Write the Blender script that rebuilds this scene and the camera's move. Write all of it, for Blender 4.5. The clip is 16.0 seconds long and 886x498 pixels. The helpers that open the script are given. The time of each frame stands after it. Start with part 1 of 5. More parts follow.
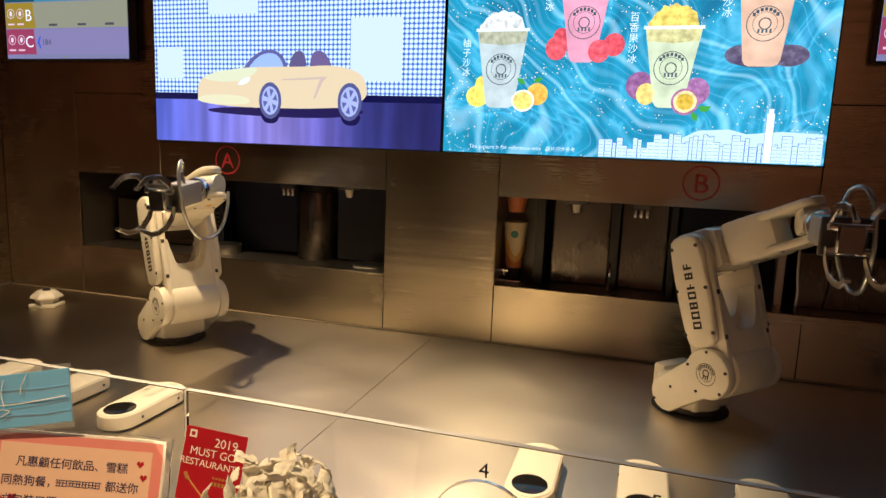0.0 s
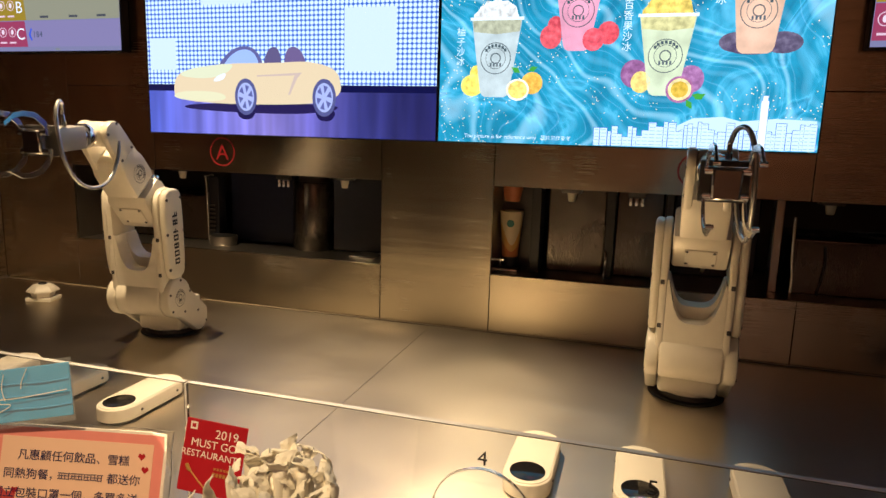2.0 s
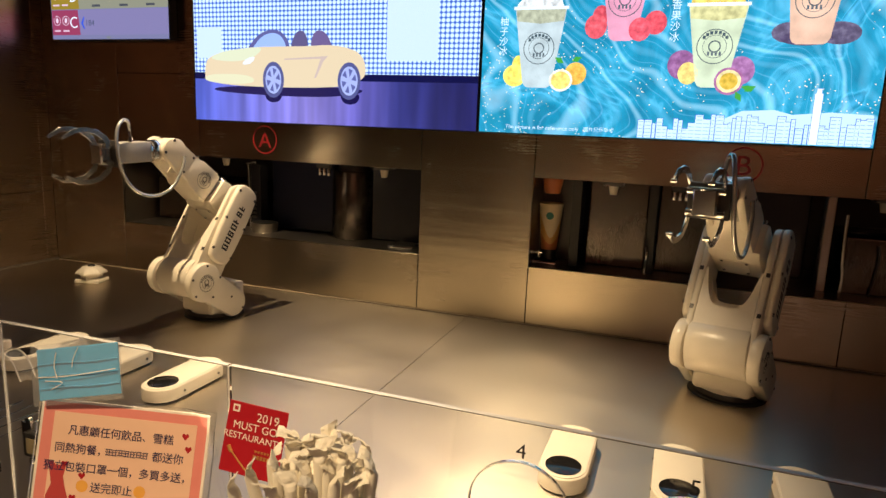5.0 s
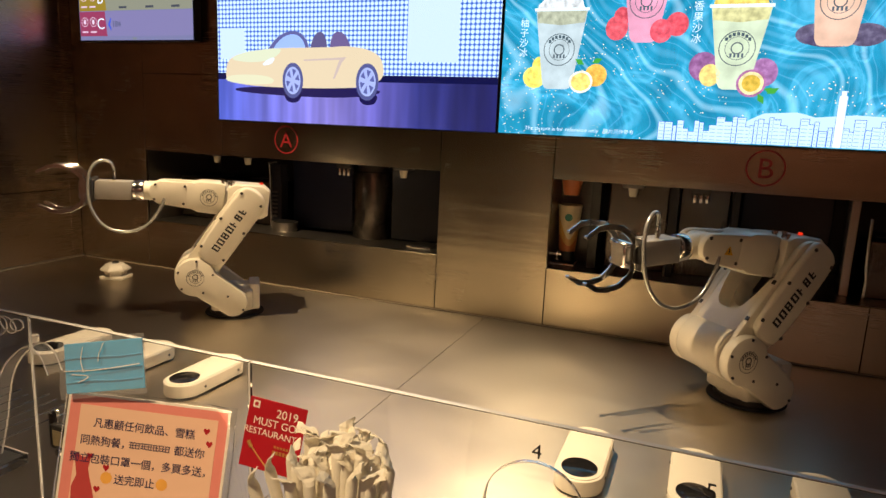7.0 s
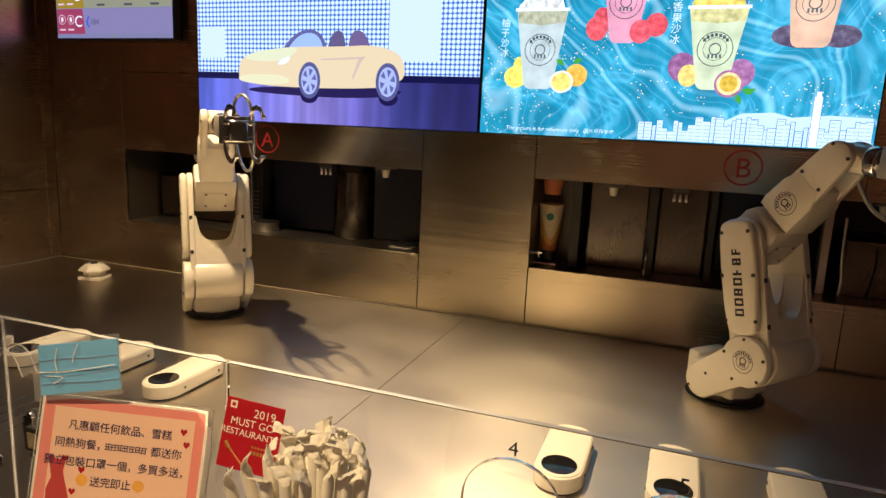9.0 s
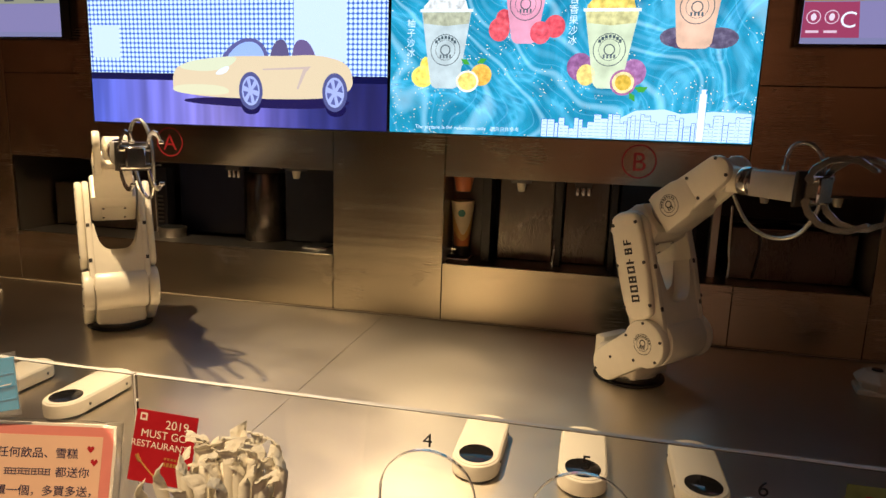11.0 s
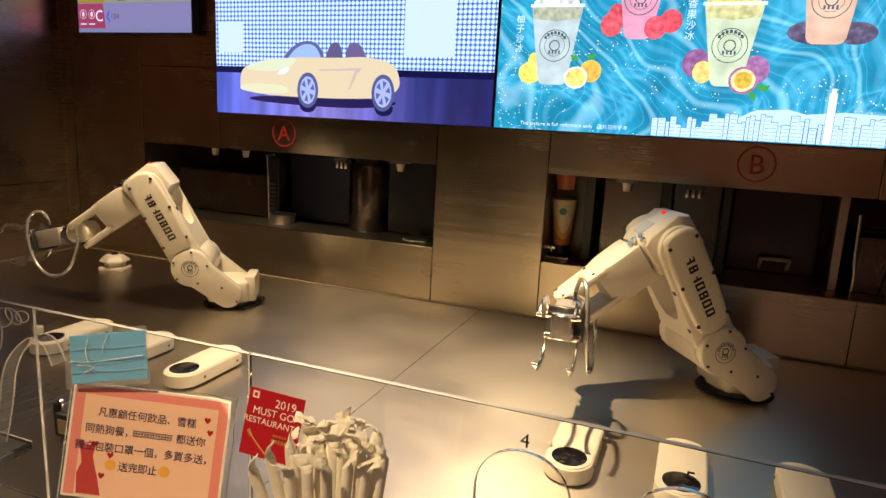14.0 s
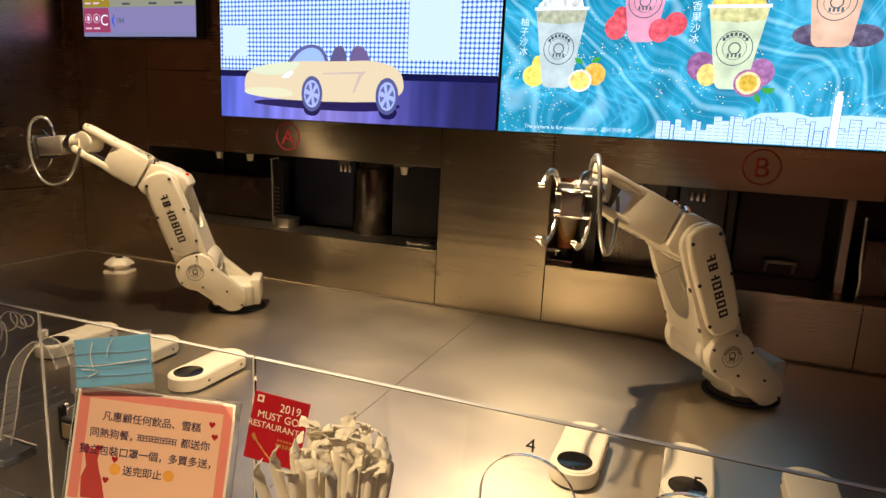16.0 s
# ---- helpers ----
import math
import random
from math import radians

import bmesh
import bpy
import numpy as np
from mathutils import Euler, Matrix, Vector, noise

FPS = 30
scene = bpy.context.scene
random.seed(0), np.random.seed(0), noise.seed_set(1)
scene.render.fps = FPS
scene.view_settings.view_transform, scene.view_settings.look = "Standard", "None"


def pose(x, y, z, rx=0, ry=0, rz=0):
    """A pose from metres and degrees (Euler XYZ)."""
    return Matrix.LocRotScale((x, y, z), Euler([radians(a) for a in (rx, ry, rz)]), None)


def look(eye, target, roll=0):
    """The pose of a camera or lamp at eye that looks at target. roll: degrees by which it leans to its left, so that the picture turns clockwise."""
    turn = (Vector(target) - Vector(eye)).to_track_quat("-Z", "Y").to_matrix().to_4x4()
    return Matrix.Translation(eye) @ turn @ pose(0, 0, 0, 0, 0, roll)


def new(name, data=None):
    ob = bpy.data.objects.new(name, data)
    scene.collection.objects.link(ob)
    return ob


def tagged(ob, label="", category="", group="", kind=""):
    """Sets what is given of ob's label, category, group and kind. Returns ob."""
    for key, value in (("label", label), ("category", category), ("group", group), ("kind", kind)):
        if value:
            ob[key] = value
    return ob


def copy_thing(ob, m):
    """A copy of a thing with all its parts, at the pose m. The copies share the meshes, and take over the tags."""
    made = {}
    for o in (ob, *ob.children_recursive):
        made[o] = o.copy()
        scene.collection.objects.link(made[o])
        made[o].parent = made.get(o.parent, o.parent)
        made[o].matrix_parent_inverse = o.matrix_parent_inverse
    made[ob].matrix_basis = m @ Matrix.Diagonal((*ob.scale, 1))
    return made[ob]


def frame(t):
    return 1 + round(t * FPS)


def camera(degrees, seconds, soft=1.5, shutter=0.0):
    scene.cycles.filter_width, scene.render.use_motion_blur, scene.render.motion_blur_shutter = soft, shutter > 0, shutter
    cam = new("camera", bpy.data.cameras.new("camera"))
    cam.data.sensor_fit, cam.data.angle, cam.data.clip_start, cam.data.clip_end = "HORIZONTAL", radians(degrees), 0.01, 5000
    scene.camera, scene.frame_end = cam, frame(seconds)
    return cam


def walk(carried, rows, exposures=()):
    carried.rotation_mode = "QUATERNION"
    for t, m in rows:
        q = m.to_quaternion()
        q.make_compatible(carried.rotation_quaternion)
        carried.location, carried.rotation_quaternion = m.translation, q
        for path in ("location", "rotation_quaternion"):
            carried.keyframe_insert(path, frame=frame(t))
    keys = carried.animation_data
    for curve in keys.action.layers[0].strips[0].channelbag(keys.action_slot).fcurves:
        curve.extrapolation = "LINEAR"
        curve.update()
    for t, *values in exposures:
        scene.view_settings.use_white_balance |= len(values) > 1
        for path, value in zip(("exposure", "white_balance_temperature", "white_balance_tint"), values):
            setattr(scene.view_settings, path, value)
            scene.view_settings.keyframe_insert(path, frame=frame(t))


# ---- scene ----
cam = camera(68.5, 16.0)
PATH = [
    (0, (0.906, -2.253, 1.55), (0.337, -0.36, 1.241), 2.2),
    (0.5, (0.919, -2.257, 1.551), (0.356, -0.363, 1.245), 2.0),
    (1, (0.915, -2.263, 1.551), (0.362, -0.364, 1.249), 1.8),
    (1.5, (0.909, -2.265, 1.554), (0.357, -0.37, 1.232), 1.7),
    (2, (0.906, -2.258, 1.553), (0.352, -0.367, 1.212), 1.7),
    (2.5, (0.903, -2.255, 1.552), (0.321, -0.373, 1.206), 1.8),
    (3, (0.901, -2.255, 1.552), (0.29, -0.384, 1.2), 1.9),
    (3.5, (0.9, -2.257, 1.552), (0.276, -0.391, 1.193), 2.0),
    (4, (0.897, -2.256, 1.55), (0.262, -0.395, 1.184), 2.1),
    (6.5, (0.898, -2.261, 1.553), (0.204, -0.423, 1.18), 2.6),
    (7, (0.9, -2.264, 1.553), (0.191, -0.431, 1.18), 2.6),
    (7.5, (0.903, -2.266, 1.551), (0.189, -0.435, 1.179), 2.6),
    (8, (0.906, -2.265, 1.552), (0.186, -0.437, 1.177), 2.6),
    (8.5, (0.906, -2.256, 1.55), (0.183, -0.43, 1.173), 2.5),
    (9, (0.91, -2.263, 1.553), (0.245, -0.414, 1.181), 2.7),
    (9.5, (0.918, -2.277, 1.561), (0.365, -0.39, 1.192), 2.9),
    (10, (0.921, -2.285, 1.563), (0.434, -0.38, 1.199), 2.5),
    (12.5, (0.936, -2.279, 1.558), (0.539, -0.359, 1.167), 1.8),
    (13, (0.921, -2.294, 1.57), (0.465, -0.389, 1.168), 2.4),
    (13.5, (0.919, -2.293, 1.569), (0.355, -0.417, 1.165), 2.7),
    (14, (0.915, -2.289, 1.567), (0.217, -0.458, 1.167), 2.9),
    (14.5, (0.922, -2.296, 1.57), (0.167, -0.487, 1.169), 3.1),
    (15, (0.925, -2.299, 1.572), (0.205, -0.475, 1.179), 3.4),
    (15.5, (0.918, -2.293, 1.569), (0.226, -0.458, 1.177), 2.8),
    (16, (0.912, -2.287, 1.567), (0.203, -0.459, 1.176), 2.8),
]
walk(cam, [(t, look(eye, target, roll)) for t, eye, target, roll in PATH])

# ---- world and light ----
world = bpy.data.worlds.new("world")
scene.world = world
world.use_nodes = True
world.node_tree.nodes["Background"].inputs["Color"].default_value = (1.0, 0.72, 0.5, 1)
world.node_tree.nodes["Background"].inputs["Strength"].default_value = 0.026


def spot(name, eye, target, watts, degrees, blend=0.5, size=0.022, color=(1.0, 0.725, 0.415)):
    lamp = bpy.data.lights.new(name, "SPOT")
    lamp.energy, lamp.spot_size, lamp.spot_blend, lamp.shadow_soft_size, lamp.color = watts, radians(degrees), blend, size, color
    ob = new(name, lamp)
    ob.matrix_world = look(eye, target)
    return ob


spot("spot_lamp", (-0.7, -0.82, 2.75), (-0.82, -0.64, 0.85), 205, 76, 0.9)
spot("spot_lamp", (0.19, -1.0, 2.75), (0.36, -0.94, 0.85), 430, 56, 1.0)
# added fill spot, no known source: brightens the sign and straws
spot("spot_lamp", (0.15, -2.55, 2.75), (0.4, -1.66, 1.0), 150, 40, 1.0)
# unseen fill, added to light the south wall that the steel reflects
lamp = bpy.data.lights.new("walkway_light", "AREA")
lamp.shape, lamp.size, lamp.size_y, lamp.energy, lamp.color = "RECTANGLE", 1.6, 0.4, 36, (1.0, 0.74, 0.6)
new("walkway_light", lamp).matrix_world = look((1.6, -3.8, 2.9), (1.6, -4.6, 1.2))

# ---- materials ----


def nodes_of(name):
    m = bpy.data.materials.new(name)
    m.use_nodes = True
    n = m.node_tree.nodes
    return m, n, m.node_tree.links, n["Principled BSDF"]


def plain(name, color, rough=0.5, metal=0.0, grain=0.08, scale=40.0, bump=0.0, coat=0.0):
    """Paint, plastic or metal with a slight two-scale mottling in colour and gloss."""
    m, n, l, p = nodes_of(name)
    co = n.new("ShaderNodeTexCoord")
    a = n.new("ShaderNodeTexNoise")
    a.inputs["Scale"].default_value, a.inputs["Detail"].default_value = scale, 6
    b = n.new("ShaderNodeTexNoise")
    b.inputs["Scale"].default_value = scale * 0.12
    l.new(co.outputs["Object"], a.inputs["Vector"])
    l.new(co.outputs["Object"], b.inputs["Vector"])
    mix = n.new("ShaderNodeMath")
    mix.operation = "ADD"
    l.new(a.outputs["Fac"], mix.inputs[0])
    l.new(b.outputs["Fac"], mix.inputs[1])
    ramp = n.new("ShaderNodeMapRange")
    ramp.inputs["From Min"].default_value, ramp.inputs["From Max"].default_value = 0.6, 1.4
    ramp.inputs["To Min"].default_value, ramp.inputs["To Max"].default_value = 1 - grain, 1 + grain
    l.new(mix.outputs[0], ramp.inputs["Value"])
    mul = n.new("ShaderNodeMix")
    mul.data_type, mul.blend_type = "RGBA", "MULTIPLY"
    mul.inputs["Factor"].default_value = 1
    mul.inputs[6].default_value = (*color, 1)
    l.new(ramp.outputs[0], mul.inputs[7])
    l.new(mul.outputs[2], p.inputs["Base Color"])
    r = n.new("ShaderNodeMath")
    r.operation, r.use_clamp = "MULTIPLY", True
    r.inputs[1].default_value = rough
    l.new(ramp.outputs[0], r.inputs[0])
    l.new(r.outputs[0], p.inputs["Roughness"])
    p.inputs["Metallic"].default_value, p.inputs["Coat Weight"].default_value = metal, coat
    if bump:
        k = n.new("ShaderNodeBump")
        k.inputs["Strength"].default_value, k.inputs["Distance"].default_value = bump, 0.002
        l.new(a.outputs["Fac"], k.inputs["Height"])
        l.new(k.outputs[0], p.inputs["Normal"])
    return m


def brushed(name, color, rough, stretch, bump=0.12, smear=0.12, spread=None, draw=0.6, ripple=0.6, ripple_scale=(0.22, 3, 5)):
    """Brushed stainless steel: fine scratches along one axis, cloudy wipe marks."""
    m, n, l, p = nodes_of(name)
    co = n.new("ShaderNodeTexCoord")
    mp = n.new("ShaderNodeMapping")
    mp.inputs["Scale"].default_value = stretch
    l.new(co.outputs["Object"], mp.inputs["Vector"])
    fine = n.new("ShaderNodeTexNoise")
    fine.inputs["Scale"].default_value, fine.inputs["Detail"].default_value = 1.0, 5
    l.new(mp.outputs[0], fine.inputs["Vector"])
    cloud = n.new("ShaderNodeTexNoise")
    cloud.inputs["Scale"].default_value, cloud.inputs["Detail"].default_value = 3.5, 4
    l.new(co.outputs["Object"], cloud.inputs["Vector"])
    r1 = n.new("ShaderNodeMapRange")
    r1.inputs["To Min"].default_value, r1.inputs["To Max"].default_value = rough - 0.07, rough + 0.07
    l.new(fine.outputs["Fac"], r1.inputs["Value"])
    r2 = n.new("ShaderNodeMapRange")
    r2.inputs["From Min"].default_value, r2.inputs["From Max"].default_value = 0.3, 0.7
    r2.inputs["To Min"].default_value, r2.inputs["To Max"].default_value = -smear, smear
    l.new(cloud.outputs["Fac"], r2.inputs["Value"])
    add = n.new("ShaderNodeMath")
    l.new(r1.outputs[0], add.inputs[0])
    l.new(r2.outputs[0], add.inputs[1])
    l.new(add.outputs[0], p.inputs["Roughness"])
    mul = n.new("ShaderNodeMix")
    mul.data_type, mul.blend_type = "RGBA", "MULTIPLY"
    mul.inputs["Factor"].default_value = 1
    mul.inputs[6].default_value = (*color, 1)
    r3 = n.new("ShaderNodeMapRange")
    r3.inputs["To Min"].default_value, r3.inputs["To Max"].default_value = 0.92, 1.06
    l.new(fine.outputs["Fac"], r3.inputs["Value"])
    l.new(r3.outputs[0], mul.inputs[7])
    l.new(mul.outputs[2], p.inputs["Base Color"])
    k = n.new("ShaderNodeBump")
    k.inputs["Strength"].default_value, k.inputs["Distance"].default_value = bump, 0.001
    l.new(fine.outputs["Fac"], k.inputs["Height"])
    l.new(k.outputs[0], p.inputs["Normal"])
    p.inputs["Metallic"].default_value = 1
    if spread:
        # slight waviness of the rolled sheet
        wave = n.new("ShaderNodeMapping")
        wave.inputs["Scale"].default_value = ripple_scale
        l.new(co.outputs["Object"], wave.inputs["Vector"])
        wn = n.new("ShaderNodeTexNoise")
        wn.inputs["Scale"].default_value, wn.inputs["Detail"].default_value = 1.5, 3
        l.new(wave.outputs[0], wn.inputs["Vector"])
        k2 = n.new("ShaderNodeBump")
        k2.inputs["Strength"].default_value, k2.inputs["Distance"].default_value = ripple, 0.009
        l.new(wn.outputs["Fac"], k2.inputs["Height"])
        l.new(k2.outputs[0], k.inputs["Normal"])
        # the brushing draws highlights out along this axis
        p.inputs["Anisotropic"].default_value = draw
        tan = n.new("ShaderNodeCombineXYZ")
        for axis, value in zip("XYZ", spread):
            tan.inputs[axis].default_value = value
        l.new(tan.outputs[0], p.inputs["Tangent"])
    return m


def clear(name, tint=(1, 1, 1), rough=0.0):
    m, n, l, p = nodes_of(name)
    p.inputs["Base Color"].default_value = (*tint, 1)
    p.inputs["Transmission Weight"].default_value, p.inputs["Roughness"].default_value, p.inputs["IOR"].default_value = 1, rough, 1.45
    return m


def glow(name, color, strength):
    m, n, l, p = nodes_of(name)
    p.inputs["Base Color"].default_value = (0.01, 0.01, 0.01, 1)
    p.inputs["Roughness"].default_value = 0.25
    p.inputs["Emission Color"].default_value = (*color, 1)
    p.inputs["Emission Strength"].default_value = strength
    return m


STEEL_WALL = brushed("steel_wall", (0.41, 0.355, 0.268), 0.24, (6, 6, 700), 0.06, 0.05, (0, 0, 1), 0.55, 0.42)
STEEL_SIDE = brushed("steel_side", (0.42, 0.33, 0.255), 0.28, (6, 6, 700), 0.06, 0.04, (0, 0, 1), 0.55, 0.35)
STEEL_TOP = brushed("steel_counter", (0.63, 0.57, 0.48), 0.34, (7, 700, 7), 0.05, 0.03, (0, 1, 0), 0.72, 0.12, (1.2, 5, 9))
# fitting steel darkened: the shade inside the openings is in its colour
SHADED_STEEL = brushed("shaded_machine_steel", (0.13, 0.115, 0.1), 0.26, (900, 900, 60), 0.02, 0.05)
STEEL_FIT = brushed("steel_fitting", (0.45, 0.42, 0.38), 0.33, (900, 900, 60), 0.02, 0.03)
CHROME = plain("chrome", (0.75, 0.73, 0.7), 0.16, 1.0)
SEAL = plain("seal", (0.22, 0.18, 0.13), 0.6)
DARK_STEEL = plain("dark_steel", (0.09, 0.085, 0.08), 0.4, 0.8)
BLACK = plain("black_plastic", (0.012, 0.012, 0.012), 0.4)
GAP = plain("joint_black", (0.01, 0.008, 0.006), 0.8)
WHITE = plain("arm_white", (0.8, 0.75, 0.63), 0.3, grain=0.04, coat=0.25)
WARN = plain("warning_yellow", (0.85, 0.5, 0.03), 0.45)
GREY = plain("arm_grey", (0.42, 0.4, 0.37), 0.4, 0.3)
INK = plain("ink", (0.015, 0.014, 0.014), 0.5)
PAD_WHITE = plain("pad_white", (0.58, 0.54, 0.46), 0.45, grain=0.06)
ACRYLIC = clear("clear_acrylic")
# opaque pale colour for light caught in clear edges; also the white decal
EDGE = plain("edge_glint_and_decal", (0.74, 0.72, 0.68), 0.25, grain=0.15, scale=30)
RED_SIGN = plain("red_vinyl", (0.32, 0.015, 0.02), 0.45)
DARK_ROOM = plain("dark_paint", (0.06, 0.032, 0.02), 0.6)
FLOOR_M = plain("floor_stone", (0.08, 0.07, 0.06), 0.4, scale=6)

# ---- mesh helpers ----


def part(name, bm, material, parent=None, label="", smooth=False):
    """Links a bmesh as one mesh object, under a thing or part if given."""
    me = bpy.data.meshes.new(name)
    if smooth:
        for f in bm.faces:
            f.smooth = True
    bm.to_mesh(me)
    bm.free()
    for mt in (material if isinstance(material, (list, tuple)) else [material]):
        me.materials.append(mt)
    if smooth:
        me.set_sharp_from_angle(angle=radians(38))
    ob = new(name, me)
    if parent:
        ob.parent = parent
    if label:
        tagged(ob, label)
    return ob


def empty(name, m=None):
    ob = new(name)
    ob.empty_display_size = 0.05
    if m:
        ob.matrix_world = m
    return ob


def add_box(bm, x0, x1, y0, y1, z0, z1, bevel=0.0, seg=2, mi=0):
    r = bmesh.ops.create_cube(bm, size=1, matrix=Matrix.Translation(((x0 + x1) / 2, (y0 + y1) / 2, (z0 + z1) / 2)) @ Matrix.Diagonal((x1 - x0, y1 - y0, z1 - z0, 1)))
    vs = r["verts"]
    fs = list({f for v in vs for f in v.link_faces})
    for f in fs:
        f.material_index = mi
    if bevel:
        es = list({e for v in vs for e in v.link_edges})
        bmesh.ops.bevel(bm, geom=es, offset=bevel, segments=seg, affect="EDGES", profile=0.5)


def box(x0, x1, y0, y1, z0, z1, bevel=0.0, seg=2):
    bm = bmesh.new()
    add_box(bm, x0, x1, y0, y1, z0, z1, bevel, seg)
    return bm


def add_cyl(bm, m, r0, r1, h, seg=32, bevel=0.0):
    """A cylinder or cone of height h along z from the origin of m."""
    res = bmesh.ops.create_cone(bm, cap_ends=True, segments=seg, radius1=r0, radius2=r1, depth=h, matrix=m @ Matrix.Translation((0, 0, h / 2)))
    if bevel:
        es = [e for e in {e for v in res["verts"] for e in v.link_edges} if any(len(f.verts) > 4 for f in e.link_faces)]
        bmesh.ops.bevel(bm, geom=es, offset=bevel, segments=2, affect="EDGES", profile=0.5)


def add_plate(bm, outline, y0, y1, bevel=0.0, seg=2):
    """An outline in x and z, drawn out from y0 to y1, with its rims rounded."""
    vs = [bm.verts.new((x, y0, z)) for x, z in outline]
    f = bm.faces.new(vs)
    r = bmesh.ops.extrude_face_region(bm, geom=[f])
    top = [v for v in r["geom"] if isinstance(v, bmesh.types.BMVert)]
    bmesh.ops.translate(bm, verts=top, vec=(0, y1 - y0, 0))
    faces = list({g for v in vs + top for g in v.link_faces})
    bmesh.ops.recalc_face_normals(bm, faces=faces)
    if bevel:
        rim = [e for e in {e for v in vs + top for e in v.link_edges} if len({round(v.co.y, 6) for v in e.verts}) == 1]
        bmesh.ops.bevel(bm, geom=rim, offset=bevel, segments=seg, affect="EDGES", profile=0.5)


def tube(bm, points, r, seg=10, closed=False):
    """A round tube through points, smoothed."""
    pts = [Vector(p) for p in points]
    fine = []
    n = len(pts)
    for i in range(n - 1):
        p0, p1, p2, p3 = pts[max(i - 1, 0)], pts[i], pts[i + 1], pts[min(i + 2, n - 1)]
        for k in range(6):
            t = k / 6
            fine.append(0.5 * (2 * p1 + (p2 - p0) * t + (2 * p0 - 5 * p1 + 4 * p2 - p3) * t * t + (3 * p1 - p0 - 3 * p2 + p3) * t ** 3))
    fine.append(pts[-1])
    rings = []
    side = None
    for i, p in enumerate(fine):
        d = (fine[min(i + 1, len(fine) - 1)] - fine[max(i - 1, 0)]).normalized()
        if side is None:
            side = d.orthogonal().normalized()
        side = (side - d * side.dot(d)).normalized()
        up = d.cross(side)
        rings.append([bm.verts.new(p + r * (side * math.cos(2 * math.pi * k / seg) + up * math.sin(2 * math.pi * k / seg))) for k in range(seg)])
    for a, b in zip(rings, rings[1:]):
        for k in range(seg):
            bm.faces.new((a[k], a[(k + 1) % seg], b[(k + 1) % seg], b[k]))
    bm.faces.new(rings[0][::-1])
    bm.faces.new(rings[-1])


# ---- the large structure ----
TOP = 0.85          # counter height
XL, XR = -1.865, 2.285
A0, A1, B0, B1 = -1.434, -0.002, 0.424, 1.84   # service openings
OZ0, OZ1 = 1.068, 1.385
CEIL = 2.95


def structure(name, bm, material, label="", parent=None):
    return tagged(part(name, bm, material, parent), label, kind="structure")


structure("floor", box(-3.2, 3.6, -4.6, 0.9, -0.1, 0), FLOOR_M, "dark polished stone floor")
structure("ceiling", box(-3.2, 3.6, -4.6, 0.9, CEIL, CEIL + 0.1), DARK_ROOM, "dark painted ceiling")
# south wall is out of view, brown for its reflection in the steel
structure("wall_south", box(-3.2, 3.6, -4.7, -4.6, 0, CEIL), plain("brown_paint", (0.26, 0.12, 0.06), 0.5, grain=0.3, scale=3), "unseen brown wall reflected in the steel back wall")
structure("wall_east", box(3.6, 3.7, -4.6, 0.9, 0, CEIL), DARK_ROOM, "dark side wall")
structure("wall_west", box(-3.3, -3.2, -4.6, 0.9, 0, CEIL), DARK_ROOM, "dark side wall")

# back wall of steel sheets with two long openings
north = tagged(empty("wall_north"), "brushed stainless steel back wall with two service openings", kind="structure")
part("backing", box(XL - 0.2, XR + 0.2, 0.62, 0.7, 0, CEIL), GAP, north)
J = 0.0012
SHEETS = [
    (XL, A0, TOP, CEIL), (A0, A1, TOP, OZ0), (A1, B0, TOP, 1.72), (B0, 1.425, TOP, OZ0), (1.425, B1, TOP, OZ0), (B1, XR, TOP, CEIL),
    (A0, -1.005, OZ1, 1.72), (-1.005, A1, OZ1, 1.72), (B0, 1.43, OZ1, 1.72), (1.43, B1, OZ1, 1.72),
    (A0, B1, 1.72, CEIL),
]
for x0, x1, z0, z1 in SHEETS:
    part("panel", box(x0 + J, x1 - J, 0, 0.012, z0 + J, z1 - J, 0.001, 1), STEEL_WALL, north)
for x0, x1 in ((A0, A1), (B0, B1)):
    part("sill", box(x0 + 0.004, x1 - 0.004, 0.014, 0.5, OZ0 - 0.012, OZ0 - 0.002), STEEL_FIT, north)
    part("lintel", box(x0 - 0.012, x1 + 0.012, 0.014, 0.5, OZ1 + 0.001, OZ1 + 0.01), DARK_STEEL, north)
    for x in (x0 - 0.008, x1 + 0.001):
        part("jamb", box(x, x + 0.007, 0.014, 0.5, OZ0 - 0.004, OZ1 + 0.001), STEEL_FIT, north)
    part("cavity_back", box(x0 - 0.02, x1 + 0.02, 0.5, 0.51, OZ0 - 0.02, OZ1 + 0.02), BLACK, north)

for name, x0, x1 in (("wall_1", XL - 0.1, XL), ("wall_2", XR, XR + 0.1)):
    w = tagged(empty(name), "brushed steel side wall with sheet joints", kind="structure")
    xf, s = (x1, 1) if name == "wall_1" else (x0, -1)
    part("core", box(x0, x1, -2.0, 0.6, 0, CEIL), GAP, w)
    for y0, y1, z0, z1 in ((-0.055, 0, TOP, 1.18), (-0.055, 0, 1.18, CEIL), (-1.25, -0.055, TOP, 1.18), (-2.0, -1.25, TOP, 1.18), (-1.25, -0.055, 1.18, CEIL), (-2.0, -1.25, 1.18, CEIL)):
        a, b = sorted((xf + s * 0.001, xf + s * 0.009))
        part("panel", box(a, b, y0 + J, y1 - J, z0 + J, z1 - J, 0.001, 1), STEEL_SIDE, w)
    a, b = sorted((xf + s * 0.009, xf + s * 0.02))
    part("bead", box(a, b, -2.0, -0.004, TOP + 0.001, TOP + 0.012, 0.003), STEEL_FIT, w)

